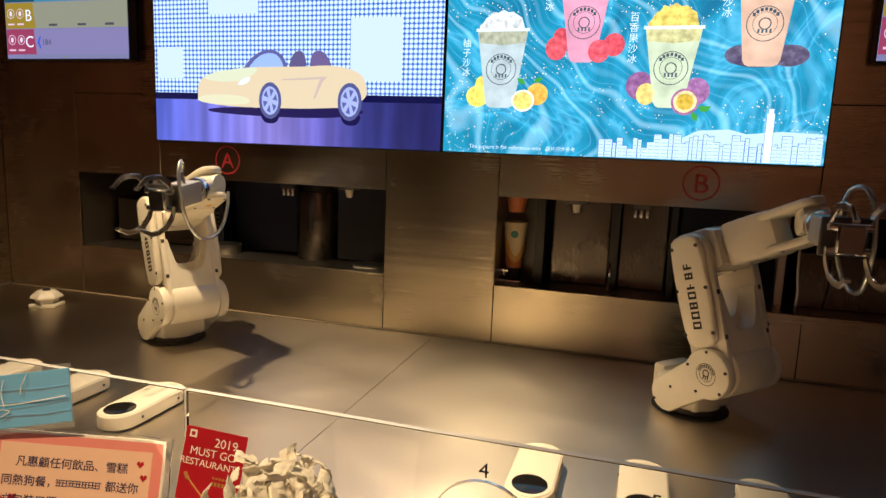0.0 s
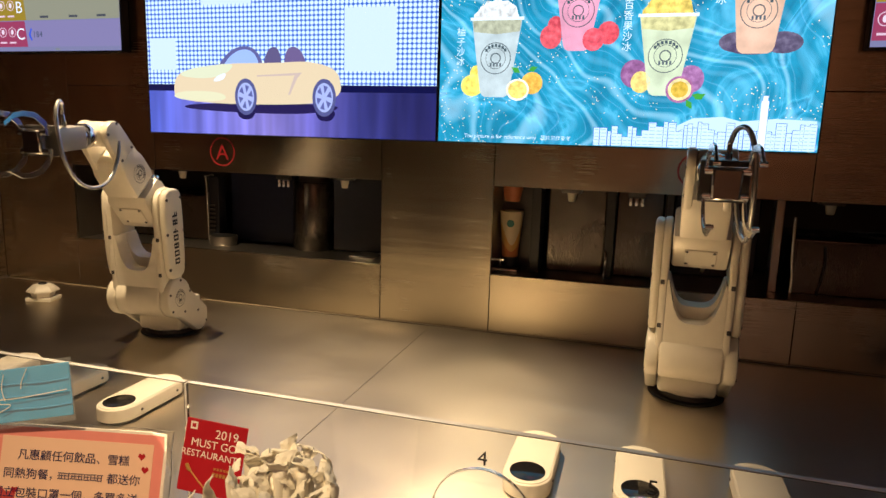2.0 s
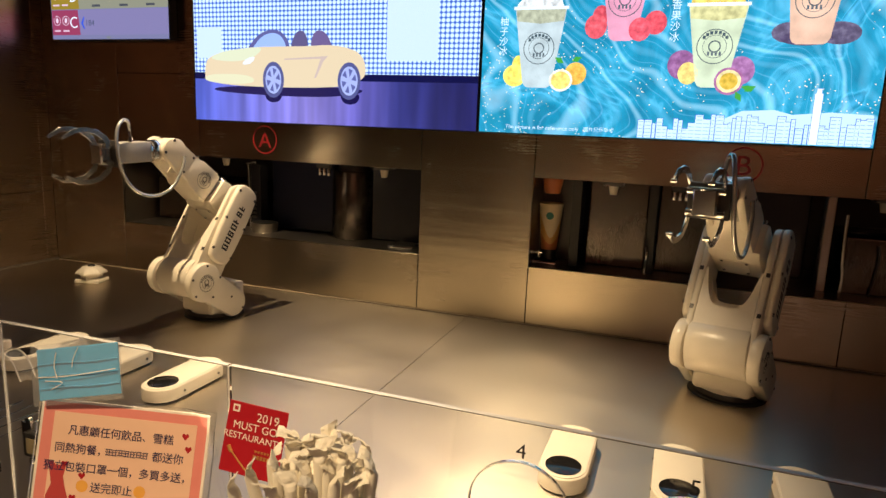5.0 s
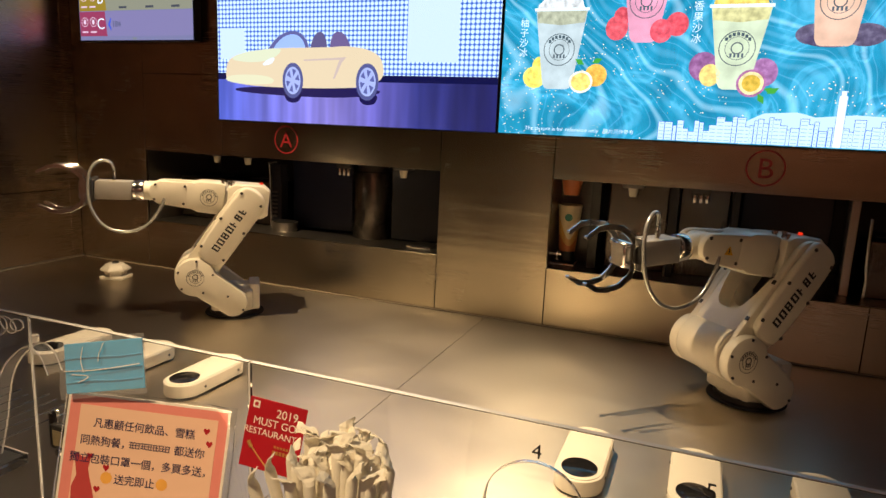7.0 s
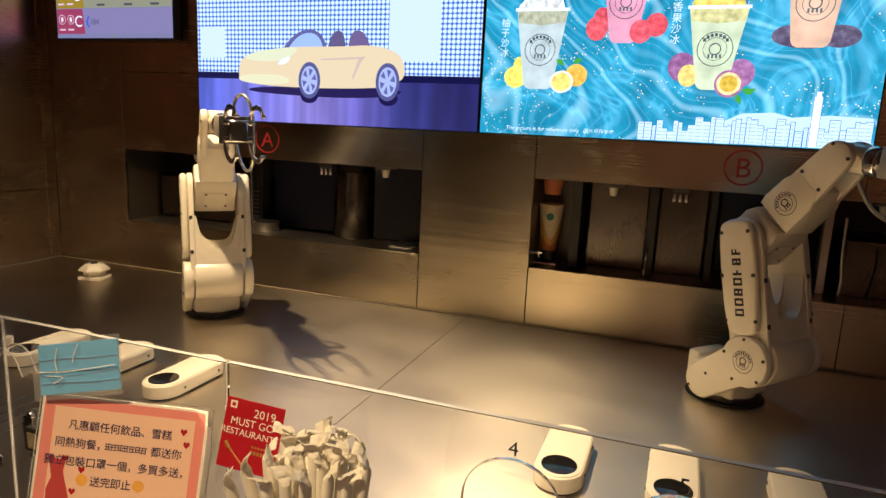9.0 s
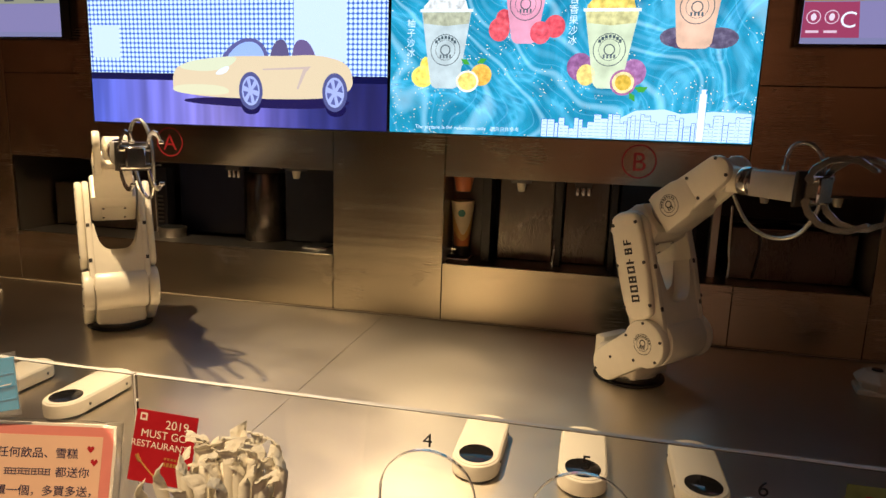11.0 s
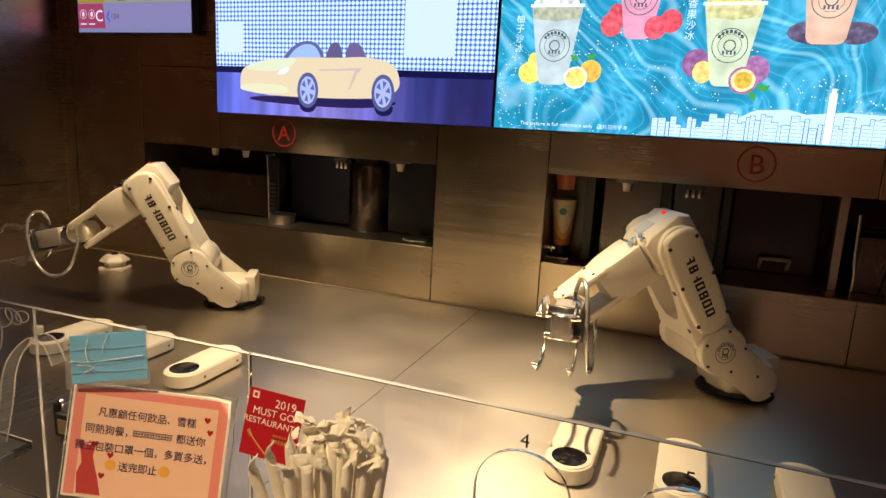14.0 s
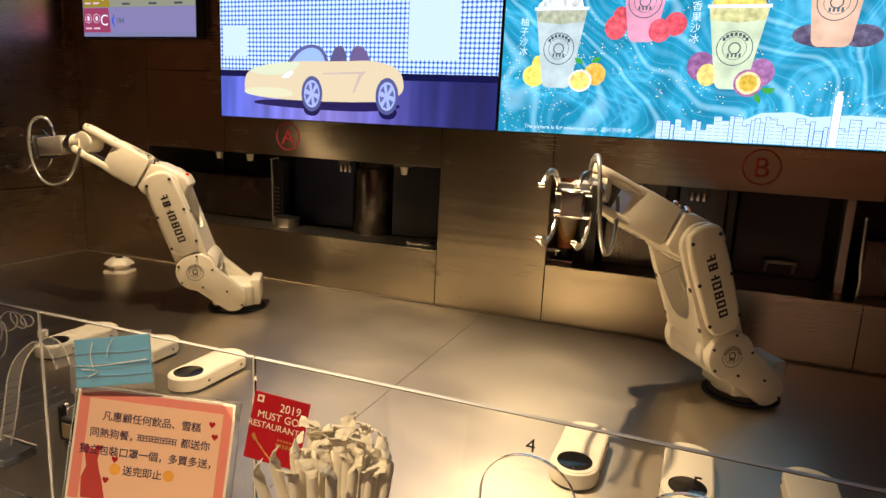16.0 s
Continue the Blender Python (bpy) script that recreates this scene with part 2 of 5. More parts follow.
# counter of two steel sheets
counter = tagged(empty("counter"), "brushed stainless steel counter of two sheets", kind="structure")
part("body", box(XL, XR, -1.98, -0.01, 0.05, TOP - 0.022), GAP, counter)
SEAM = 0.206
for x0, x1 in ((XL + 0.0015, SEAM - 0.0009), (SEAM + 0.0009, XR - 0.0015)):
    part("sheet", box(x0, x1, -2.0, -0.002, TOP - 0.02, TOP), STEEL_TOP, counter)
# seven thin chrome strips as bright lines on the left sheet
for k in range(7):
    x = -0.676 + k * 0.042
    part("rib", box(x - 0.0016, x + 0.0016, -1.53, -1.19 - 0.012 * (k % 3), TOP + 0.0003, TOP + 0.0022, 0.0007, 1), CHROME, counter, "thin bright chrome strip")
part("back_bead", box(XL + 0.02, XR - 0.02, -0.009, -0.0005, TOP + 0.0005, TOP + 0.006, 0.002, 1), SEAL, counter, "thin grey sealing bead")

# ---- video wall and monitors ----
SCR_TEAL = glow("screen_teal", (0.03, 0.33, 0.4), 1.0)
SCR_BLUE = glow("screen_blue", (0.35, 0.42, 0.95), 1.0)


def screen(name, x0, x1, z0, z1, face_y, mat, label, depth=0.05):
    s = tagged(empty(name, pose((x0 + x1) / 2, face_y, z0)), label, "screen")
    w, h = (x1 - x0) / 2, z1 - z0
    part("housing", box(-w, w, 0.004, depth, 0, h, 0.002, 1), BLACK, s)
    bm = bmesh.new()
    b = 0.004
    for x0, x1, z0, z1 in ((-w, w, 0, b), (-w, w, h - b, h), (-w, -w + b, b, h - b), (w - b, w, b, h - b)):
        add_box(bm, x0, x1, 0, 0.004, z0, z1)
    part("bezel", bm, BLACK, s)
    part("picture", box(-w + b, w - b, 0.0015, 0.0035, b, h - b), mat, s)
    return s


screen_a = screen("video_screen", -0.997, 0.2165, 1.533, 2.216, -0.03, SCR_BLUE, "large wall screen playing a bright animated film", 0.029)
screen_b = screen("video_screen", 0.2195, 1.426, 1.533, 2.216, -0.03, SCR_TEAL, "large wall screen showing a teal drinks advert", 0.029)
screen_l = screen("menu_monitor", -1.745, -1.1, 1.85, 2.22, -0.045, SCR_TEAL, "small black order-number monitor on the steel wall", 0.044)
screen_r = screen("menu_monitor", 1.515, 2.16, 1.838, 2.208, -0.045, SCR_TEAL, "small black order-number monitor on the steel wall", 0.044)

# ---- robot arms ----
FWD, UP, L1, L2 = 0.125, 0.157, 0.307, 0.283


def s_cover(side):
    """Side cover of the turning base: a big disc at the shoulder, a smaller lobe at the foot."""
    n = 14
    big, small = (FWD, UP - 0.004, 0.067), (0.004, 0.06, 0.05)
    d = Vector((small[0] - big[0], small[1] - big[1]))
    a0 = math.atan2(d.y, d.x)
    out = []
    for k in range(n + 1):
        a = a0 + 0.9 + (2 * math.pi - 1.8) * k / n
        out.append((big[0] + big[2] * math.cos(a), big[1] + big[2] * math.sin(a)))
    for k in range(n + 1):
        a = a0 - 1.25 + 2.5 * k / n
        out.append((small[0] + small[2] * math.cos(a), small[1] + small[2] * math.sin(a)))
    bm = bmesh.new()
    y0, y1 = (0.079, 0.112) if side > 0 else (-0.112, -0.079)
    add_plate(bm, out, y0, y1, 0.008)
    return bm


def ring(bm, r0, r1, y, cx, cz, n=32):
    a = [bm.verts.new((cx + r0 * math.cos(2 * math.pi * k / n), y, cz + r0 * math.sin(2 * math.pi * k / n))) for k in range(n)]
    b = [bm.verts.new((cx + r1 * math.cos(2 * math.pi * k / n), y, cz + r1 * math.sin(2 * math.pi * k / n))) for k in range(n)]
    for k in range(n):
        bm.faces.new((a[k], a[(k + 1) % n], b[(k + 1) % n], b[k]))


def badge(side, cx, cz, y, r):
    """A round printed badge, as plain shapes."""
    bm = bmesh.new()
    yy = side * y
    ring(bm, r, r * 0.95, yy, cx, cz)
    ring(bm, r * 0.66, r * 0.62, yy, cx, cz)
    ring(bm, r * 0.34, r * 0.24, yy, cx, cz + r * 0.12, 20)
    for k in range(9):
        a = radians(20 + k * 17.5)
        add_box(bm, cx + r * 0.8 * math.cos(a) - r * 0.06, cx + r * 0.8 * math.cos(a) + r * 0.06, yy - 0.0003, yy + 0.0003, cz + r * 0.8 * math.sin(a) - r * 0.09, cz + r * 0.8 * math.sin(a) + r * 0.09)
    for dx in (-0.22, 0.0, 0.22):
        add_box(bm, cx + r * (dx - 0.05), cx + r * (dx + 0.05), yy - 0.0003, yy + 0.0003, cz - r * 0.45, cz - r * 0.15)
    return bm


BOLT_MESH = {}


def bolt(parent, x, y, z, side, r=0.005):
    """A small dark socket screw on a cover; alike ones share one mesh."""
    if r not in BOLT_MESH:
        bm = bmesh.new()
        add_cyl(bm, Matrix.Identity(4), r, r, 0.003, 10)
        BOLT_MESH[r] = bpy.data.meshes.new("bolt")
        bm.to_mesh(BOLT_MESH[r])
        bm.free()
        BOLT_MESH[r].materials.append(DARK_STEEL)
    ob = new("bolt", BOLT_MESH[r])
    ob.parent = parent
    ob.matrix_local = Matrix.Translation((x, y, z)) @ Matrix.Rotation(radians(-90 * side), 4, "X")


def flat_plate(outline, y):
    bm = bmesh.new()
    add_plate(bm, outline, y - 0.0005, y + 0.0005)
    return bm


def rounded(outline, turns=2):
    """An outline with its corners cut round."""
    for _ in range(turns):
        outline = [(p[0] * (1 - k) + q[0] * k, p[1] * (1 - k) + q[1] * k) for p, q in zip(outline, outline[1:] + outline[:1]) for k in (0.25, 0.75)]
    return outline


def add_saddle(bm, low, z0, z1):
    """The web between the two cheeks of the upper arm, hollowed in a U towards the elbow."""
    half, top = 0.0715, 0.205
    out = [(-0.02, -half), (top, -half)] + [(low + (top - low) * abs(math.cos(math.pi * k / 18)) ** 4, -0.066 * math.cos(math.pi * k / 18)) for k in range(19)] + [(top, half), (-0.02, half)]
    low_vs = [bm.verts.new((x, y, z0)) for x, y in out]
    f = bm.faces.new(low_vs)
    r = bmesh.ops.extrude_face_region(bm, geom=[f])
    up = [v for v in r["geom"] if isinstance(v, bmesh.types.BMVert)]
    bmesh.ops.translate(bm, verts=up, vec=(0, 0, z1 - z0))
    bmesh.ops.recalc_face_normals(bm, faces=list({g for v in low_vs + up for g in v.link_faces}))


def build_arm(base, badge_side):
    """A white six-axis arm; returns its thing and the parts that turn."""
    arm = tagged(empty("robot_arm", base), "white six-axis robot arm with a chrome claw on a steel counter", "robot", "robot arms")
    # black disc painted in for the shadow of the hole at the foot
    bm = bmesh.new()
    add_cyl(bm, Matrix.Translation((0, 0, 0.0005)), 0.104, 0.102, 0.006, 48, 0.002)
    part("base_ring", bm, BLACK, arm, "black disc for the shadow in the hole around the base", True)
    bm = bmesh.new()
    add_cyl(bm, Matrix.Translation((0, 0, 0.0065)), 0.086, 0.086, 0.012, 40)
    part("base_flange", bm, DARK_STEEL, arm, "", True)
    # turning base
    bm = bmesh.new()
    add_box(bm, -0.065, 0.08, -0.077, 0.077, 0.02, 0.1, 0.014, 3)
    add_box(bm, -0.088, -0.05, -0.06, 0.06, 0.02, 0.115, 0.008, 2)
    add_cyl(bm, Matrix.Translation((0, 0, 0.018)), 0.08, 0.08, 0.02, 36)
    swivel = part("turning_base", bm, WHITE, arm, "", True)
    for s in (1, -1):
        c = part("side_cover", s_cover(s), WHITE, swivel, "", True)
        part("badge", badge(s, FWD, UP - 0.004, 0.1125, 0.029), INK, swivel, "round dark printed badge")
        for k in range(5):
            a = radians(20 + 75 * k)
            bolt(swivel, FWD + 0.058 * math.cos(a), 0.1108 * s, UP - 0.004 + 0.058 * math.sin(a), s, 0.004)
        bolt(swivel, -0.03, 0.1108 * s, 0.035, s, 0.004)
        bolt(swivel, 0.02, 0.1108 * s, 0.085, s, 0.004)
    # upper arm: local x runs from the shoulder to the elbow
    bm = bmesh.new()
    add_cyl(bm, Matrix.Translation((0, -0.0765, 0)) @ Matrix.Rotation(radians(-90), 4, "X"), 0.07, 0.07, 0.153, 44, 0.006)
    add_saddle(bm, 0.096, -0.056, -0.002)
    add_saddle(bm, 0.128, -0.004, 0.054)
    upper = part("upper_arm", bm, WHITE, arm, "", True)
    for s in (1, -1):
        # cast cheek that carries the elbow, with the screwed cover outside it
        bm = bmesh.new()
        y0, y1 = sorted((0.071 * s, 0.0895 * s))
        add_plate(bm, [(-0.01, -0.058)] + [(L1 - 0.004 + 0.058 * math.sin(math.pi * k / 16), -0.058 * math.cos(math.pi * k / 16)) for k in range(17)] + [(0.1, 0.056), (-0.01, 0.056)], y0, y1, 0.005)
        part("cheek", bm, WHITE, upper, "", True)
        bm = bmesh.new()
        y0, y1 = sorted((0.09 * s, 0.112 * s))
        add_plate(bm, rounded([(0.062, -0.024), (0.084, -0.05), (L1 + 0.026, -0.053), (L1 + 0.051, -0.028), (L1 + 0.051, 0.028), (L1 + 0.026, 0.053), (0.084, 0.05), (0.062, 0.024)]), y0, y1, 0.009, 3)
        part("side_cover", bm, WHITE, upper, "", True)
        for x, z in ((0.1, 0.043), (0.1, -0.043), (0.215, 0.045), (0.215, -0.045), (0.325, 0.038), (0.325, -0.038)):
            bolt(upper, x, 0.1105 * s, z, s, 0.005)
        for x, z in ((0.085, -0.0575), (0.2, -0.0575), (0.2, 0.0545)):
            part("lug", box(x - 0.006, x + 0.006, min(0.078 * s, 0.088 * s), max(0.078 * s, 0.088 * s), z - 0.002, z + 0.004, 0.001, 1), DARK_STEEL, upper)
        # printing on the cover: plain open blocks, one for each character
        for k in range(7):
            x, yy = 0.112 + k * 0.0258, 0.1124 * s
            wide = (0.019, 0.0195, 0.018, 0.0195, 0.017, 0.017, 0.0185)[k]
            bm = bmesh.new()
            add_box(bm, x, x + 0.0062, yy - 0.0004, yy + 0.0004, -0.0125, 0.0125)
            if k not in (4, 6):
                add_box(bm, x + wide - 0.0058, x + wide, yy - 0.0004, yy + 0.0004, -0.0125, 0.0125)
            for z in ((-0.0105, 0.0105), (-0.0105, 0.0105), (-0.0105, 0.0, 0.0105), (-0.0105, 0.0105), (0.0,), (-0.0105, 0.0, 0.0105), (0.0, 0.0105))[k]:
                add_box(bm, x + 0.005, x + wide - 0.004, yy - 0.0003, yy + 0.0003, z - 0.002, z + 0.002)
            part("printed_bar", bm, INK, upper)
    # elbow and forearm: local x runs from the elbow to the wrist
    bm = bmesh.new()
    block = [(-0.07, -0.04), (-0.05, -0.055), (0.05, -0.056), (0.07, -0.045), (0.07, 0.045), (0.045, 0.058), (-0.045, 0.062), (-0.07, 0.045)]
    add_plate(bm, block, -0.067, 0.067, 0.008)
    elbow = part("elbow", bm, WHITE, arm, "", True)
    bm = bmesh.new()
    body = [(0.08, -0.056), (0.165, -0.054), (0.205, -0.036), (0.205, 0.036), (0.165, 0.052), (0.1, 0.056), (0.08, 0.05)]
    add_plate(bm, body, -0.055, 0.055, 0.008)
    fore = part("forearm", bm, WHITE, arm, "", True)
    bm = bmesh.new()
    add_cyl(bm, Matrix.Translation((0.07, 0, 0.003)) @ Matrix.Rotation(radians(90), 4, "Y"), 0.048, 0.048, 0.02, 36)
    part("roll_joint", bm, GREY, elbow, "", True)
    for s in (1, -1):
        bm = bmesh.new()
        y0, y1 = (0.031, 0.052) if s > 0 else (-0.052, -0.031)
        add_plate(bm, [(0.165, -0.048)] + [(L2 + 0.039 * math.sin(math.pi * k / 12), -0.039 * math.cos(math.pi * k / 12)) for k in range(13)] + [(0.165, 0.047)], y0, y1, 0.006)
        part("wrist_fork", bm, WHITE, fore, "", True)
        for x, z in ((0.21, 0.03), (0.21, -0.03), (L2 + 0.02, 0.025), (L2 + 0.02, -0.025)):
            bolt(fore, x, 0.0505 * s, z, s, 0.0045)
        if s == badge_side:
            part("badge", badge(s, 0.13, 0.0, 0.0555, 0.029), INK, fore, "round dark printed badge")
        else:
            yy = 0.0523 * s
            part("warning_mark", flat_plate([(0.226, -0.011), (0.239, 0.012), (0.252, -0.011)], yy), WARN, fore, "yellow warning triangle")
            part("warning_bar", box(0.2375, 0.2405, yy - 0.0007, yy + 0.0007, -0.007, 0.005), INK, fore)
    part("under_plate", box(-0.032, 0.032, -0.038, 0.038, -0.0595, -0.0565, 0.001, 1), WHITE, elbow, "", True)
    for x in (-0.026, 0.026):
        for y in (-0.032, 0.032):
            bm = bmesh.new()
            add_cyl(bm, Matrix.Translation((x, y, -0.0605)), 0.004, 0.004, 0.002, 10)
            part("plate_screw", bm, DARK_STEEL, elbow)
    bm = bmesh.new()
    add_cyl(bm, Matrix.Translation((-0.04, 0, 0.06)), 0.0065, 0.0055, 0.009, 16, 0.001)
    part("lamp", bm, glow("red_lamp", (1, 0.04, 0.01), 0.8), elbow, "small lit red lamp", True)
    bm = bmesh.new()
    add_box(bm, 0.0, 0.045, -0.03, 0.015, 0.0595, 0.0605)
    part("plate", bm, plain("rating_plate", (0.5, 0.55, 0.6), 0.4), elbow, "pale grey rating plate")
    bm = bmesh.new()
    for x, y, z in ((0.055, 0.035, 0.048), (0.07, 0.02, 0.045), (0.06, 0.052, 0.042), (0.09, 0.035, 0.046)):
        add_cyl(bm, Matrix.Translation((x, y, z)), 0.006, 0.005, 0.018, 12)
        add_cyl(bm, Matrix.Translation((x, y, z + 0.014)), 0.0075, 0.0075, 0.006, 6)
    part("air_fittings", bm, CHROME, elbow, "small brass and chrome air fittings", True)
    # hand: local x runs from the wrist to the claw
    bm = bmesh.new()
    add_cyl(bm, Matrix.Translation((0, -0.03, 0)) @ Matrix.Rotation(radians(-90), 4, "X"), 0.036, 0.036, 0.06, 32, 0.003)
    add_cyl(bm, Matrix.Translation((0.01, 0, 0)) @ Matrix.Rotation(radians(90), 4, "Y"), 0.034, 0.032, 0.05, 32)
    hand = part("wrist", bm, WHITE, arm, "", True)
    bm = bmesh.new()
    add_cyl(bm, Matrix.Translation((0.056, 0, 0)) @ Matrix.Rotation(radians(90), 4, "Y"), 0.035, 0.035, 0.026, 36, 0.003)
    add_cyl(bm, Matrix.Translation((0.082, 0, 0)) @ Matrix.Rotation(radians(90), 4, "Y"), 0.03, 0.03, 0.014, 36, 0.002)
    part("collar", bm, CHROME, hand, "polished metal collar", True)
    bm = bmesh.new()
    add_box(bm, 0.094, 0.208, -0.033, 0.033, -0.031, 0.031, 0.004, 2)
    part("gripper_body", bm, GREY, hand, "dull grey gripper housing", True)
    bm = bmesh.new()
    add_box(bm, 0.226, 0.236, -0.045, 0.045, -0.04, 0.04, 0.002, 1)
    part("palm", bm, DARK_STEEL, hand, "", True).location.x = -0.017
    bm = bmesh.new()
    add_box(bm, 0.237, 0.275, -0.026, 0.026, -0.03, 0.03, 0.004, 1)
    add_cyl(bm, Matrix.Translation((0.26, -0.04, 0.024)) @ Matrix.Rotation(radians(-90), 4, "X"), 0.008, 0.008, 0.08, 14)
    add_cyl(bm, Matrix.Translation((0.26, -0.04, -0.024)) @ Matrix.Rotation(radians(-90), 4, "X"), 0.008, 0.008, 0.08, 14)
    part("knuckle", bm, CHROME, hand, "", True).location.x = -0.017
    curve = [(0.252, 0.016), (0.27, 0.042), (0.295, 0.062), (0.325, 0.068), (0.352, 0.066), (0.385, 0.05), (0.391, 0.053), (0.388, 0.06), (0.356, 0.079), (0.324, 0.082), (0.288, 0.075), (0.258, 0.054), (0.243, 0.024)]
    for up in (1, -1):
        for y in (-0.036, 0.036):
            bm = bmesh.new()
            add_plate(bm, [(x, up * z) for x, z in curve], y - 0.0025, y + 0.0025, 0.0008, 1)
            add_cyl(bm, Matrix.Translation((0.387, y - 0.006, up * 0.055)) @ Matrix.Rotation(radians(-90), 4, "X"), 0.0045, 0.0045, 0.012, 12)
            part("claw_finger", bm, CHROME, hand, "curved polished steel finger", True).location.x = -0.017
    bm = bmesh.new()
    add_cyl(bm, Matrix.Translation((0.15, 0.012, 0.03)), 0.007, 0.007, 0.016, 6)
    add_cyl(bm, Matrix.Translation((0.15, 0.012, 0.046)), 0.005, 0.005, 0.022, 12)
    part("air_fitting", bm, CHROME, hand, "", True)
    bm = bmesh.new()
    tube(bm, [(0.15, 0.012, 0.065), (0.158, 0.02, 0.092), (0.185, 0.034, 0.098), (0.212, 0.045, 0.07), (0.222, 0.052, 0.01), (0.212, 0.056, -0.06), (0.175, 0.06, -0.115), (0.115, 0.062, -0.135), (0.05, 0.06, -0.115), (0.005, 0.056, -0.06), (-0.012, 0.05, -0.02)], 0.0052)
    part("air_hose", bm, plain("hose", (0.6, 0.6, 0.58), 0.25, 0.7), hand, "silvery flexible air hose", True)
    return arm, swivel, upper, elbow, fore, hand


ARM_A = build_arm(pose(-0.633, -0.39, TOP), 1)
ARM_B = build_arm(pose(1.085, -0.364, TOP), -1)

# ---- pick-up pads, call buttons, acrylic screen, signs and straws ----


def pickup_pad():
    t = tagged(empty("pickup_pad"), "white plastic pick-up pad with a black glass disc", "sensor", "pick-up pads on the counter")
    n = 14
    out = [(0.057 * math.cos(math.pi + math.pi * k / n), -0.0 + 0.057 * math.sin(math.pi + math.pi * k / n)) for k in range(n + 1)]
    out += [(0.057 * math.cos(math.pi * k / n), 0.168 + 0.045 * math.sin(math.pi * k / n)) for k in range(n + 1)]

    def slab(grow, z0, z1, bev):
        bm = bmesh.new()
        cx, cy = 0, 0.09
        o = [((x - cx) * grow + cx, (y - cy) * (1 - (1 - grow) * 0.5) + cy) for x, y in out]
        vs = [bm.verts.new((x, y, z0)) for x, y in o]
        f = bm.faces.new(vs)
        r = bmesh.ops.extrude_face_region(bm, geom=[f])
        top = [v for v in r["geom"] if isinstance(v, bmesh.types.BMVert)]
        bmesh.ops.translate(bm, verts=top, vec=(0, 0, z1 - z0))
        bmesh.ops.recalc_face_normals(bm, faces=bm.faces[:])
        if bev:
            rim = [e for e in bm.edges if all(abs(v.co.z - z1) < 1e-6 for v in e.verts)]
            bmesh.ops.bevel(bm, geom=rim, offset=bev, segments=3, affect="EDGES", profile=0.5)
        return bm

    part("foot", slab(0.93, 0.0, 0.006, 0), BLACK, t)
    part("case", slab(1.0, 0.006, 0.042, 0.004), PAD_WHITE, t, "", True)
    part("lid", slab(0.93, 0.0423, 0.0445, 0.0015), PAD_WHITE, t, "", True)
    bm = bmesh.new()
    add_cyl(bm, Matrix.Translation((0, 0, 0.0446)), 0.0415, 0.0415, 0.002, 40, 0.0006)
    part("disc", bm, plain("disc_glass", (0.008, 0.008, 0.009), 0.07, grain=0.02), t, "glossy black glass disc", True)
    bm = bmesh.new()
    for y in (0.02, 0.16):
        for s in (1, -1):
            add_cyl(bm, Matrix.Translation((0.0565 * s, y, 0.022)) @ Matrix.Rotation(radians(90 * s), 4, "Y"), 0.004, 0.004, 0.0025, 12)
    part("screws", bm, DARK_STEEL, t, "", True)
    return t


pad = pickup_pad()
PAD = Matrix.Diagonal((0.87, 0.92, 0.9, 1))
for child in pad.children:
    child.data.transform(PAD)
pad.matrix_world = pose(0.739, -1.03, TOP)
for x in (0.958, 1.189, -0.268, -0.512, -0.755):
    copy_thing(pad, pose(x, -1.03, TOP))


def call_button():
    t = tagged(empty("button_box"), "small ivory plastic six-sided box with a dark button", "button", "button boxes by the back wall")
    bm = bmesh.new()
    add_box(bm, -0.066, 0.066, -0.055, 0.055, 0, 0.018, 0.005, 2)
    part("foot", bm, PAD_WHITE, t, "", True)
    bm = bmesh.new()
    add_cyl(bm, Matrix.Translation((0, 0, 0.016)), 0.055, 0.055, 0.026, 6, 0.003)
    part("waist", bm, PAD_WHITE, t, "", True)
    bm = bmesh.new()
    add_cyl(bm, Matrix.Translation((0, 0, 0.042)), 0.078, 0.074, 0.01, 6, 0.002)
    add_cyl(bm, Matrix.Translation((0, 0, 0.052)), 0.074, 0.042, 0.024, 6, 0.002)
    part("cap", bm, PAD_WHITE, t, "", True)
    bm = bmesh.new()
    add_cyl(bm, Matrix.Translation((0, 0, 0.0765)), 0.02, 0.018, 0.006, 20, 0.001)
    part("button", bm, BLACK, t, "dark round push button", True)
    return t


btn = call_button()
for child in btn.children:
    child.data.transform(Matrix.Diagonal((0.77, 0.77, 0.88, 1)))
btn.matrix_world = pose(-1.37, -0.249, TOP, 0, 0, 18)
copy_thing(btn, pose(1.77, -0.288, TOP, 0, 0, -10))

# clear screen along the front of the counter
ACY, ACZ, ACT = -1.552, 1.213, 0.008


def arch_outline(x0, x1, arches):
    """Outline of a sheet in x and z with round-headed cut-outs at its foot."""
    out = [(x0, ACZ), (x0, TOP)]
    for c, half, top in arches:
        r = half
        out.append((c - half, TOP))
        out += [(c - r * math.cos(math.pi * k / 24), top - r + r * math.sin(math.pi * k / 24)) for k in range(25)]
        out.append((c + half, TOP))
    out += [(x1, TOP), (x1, ACZ)]
    return out


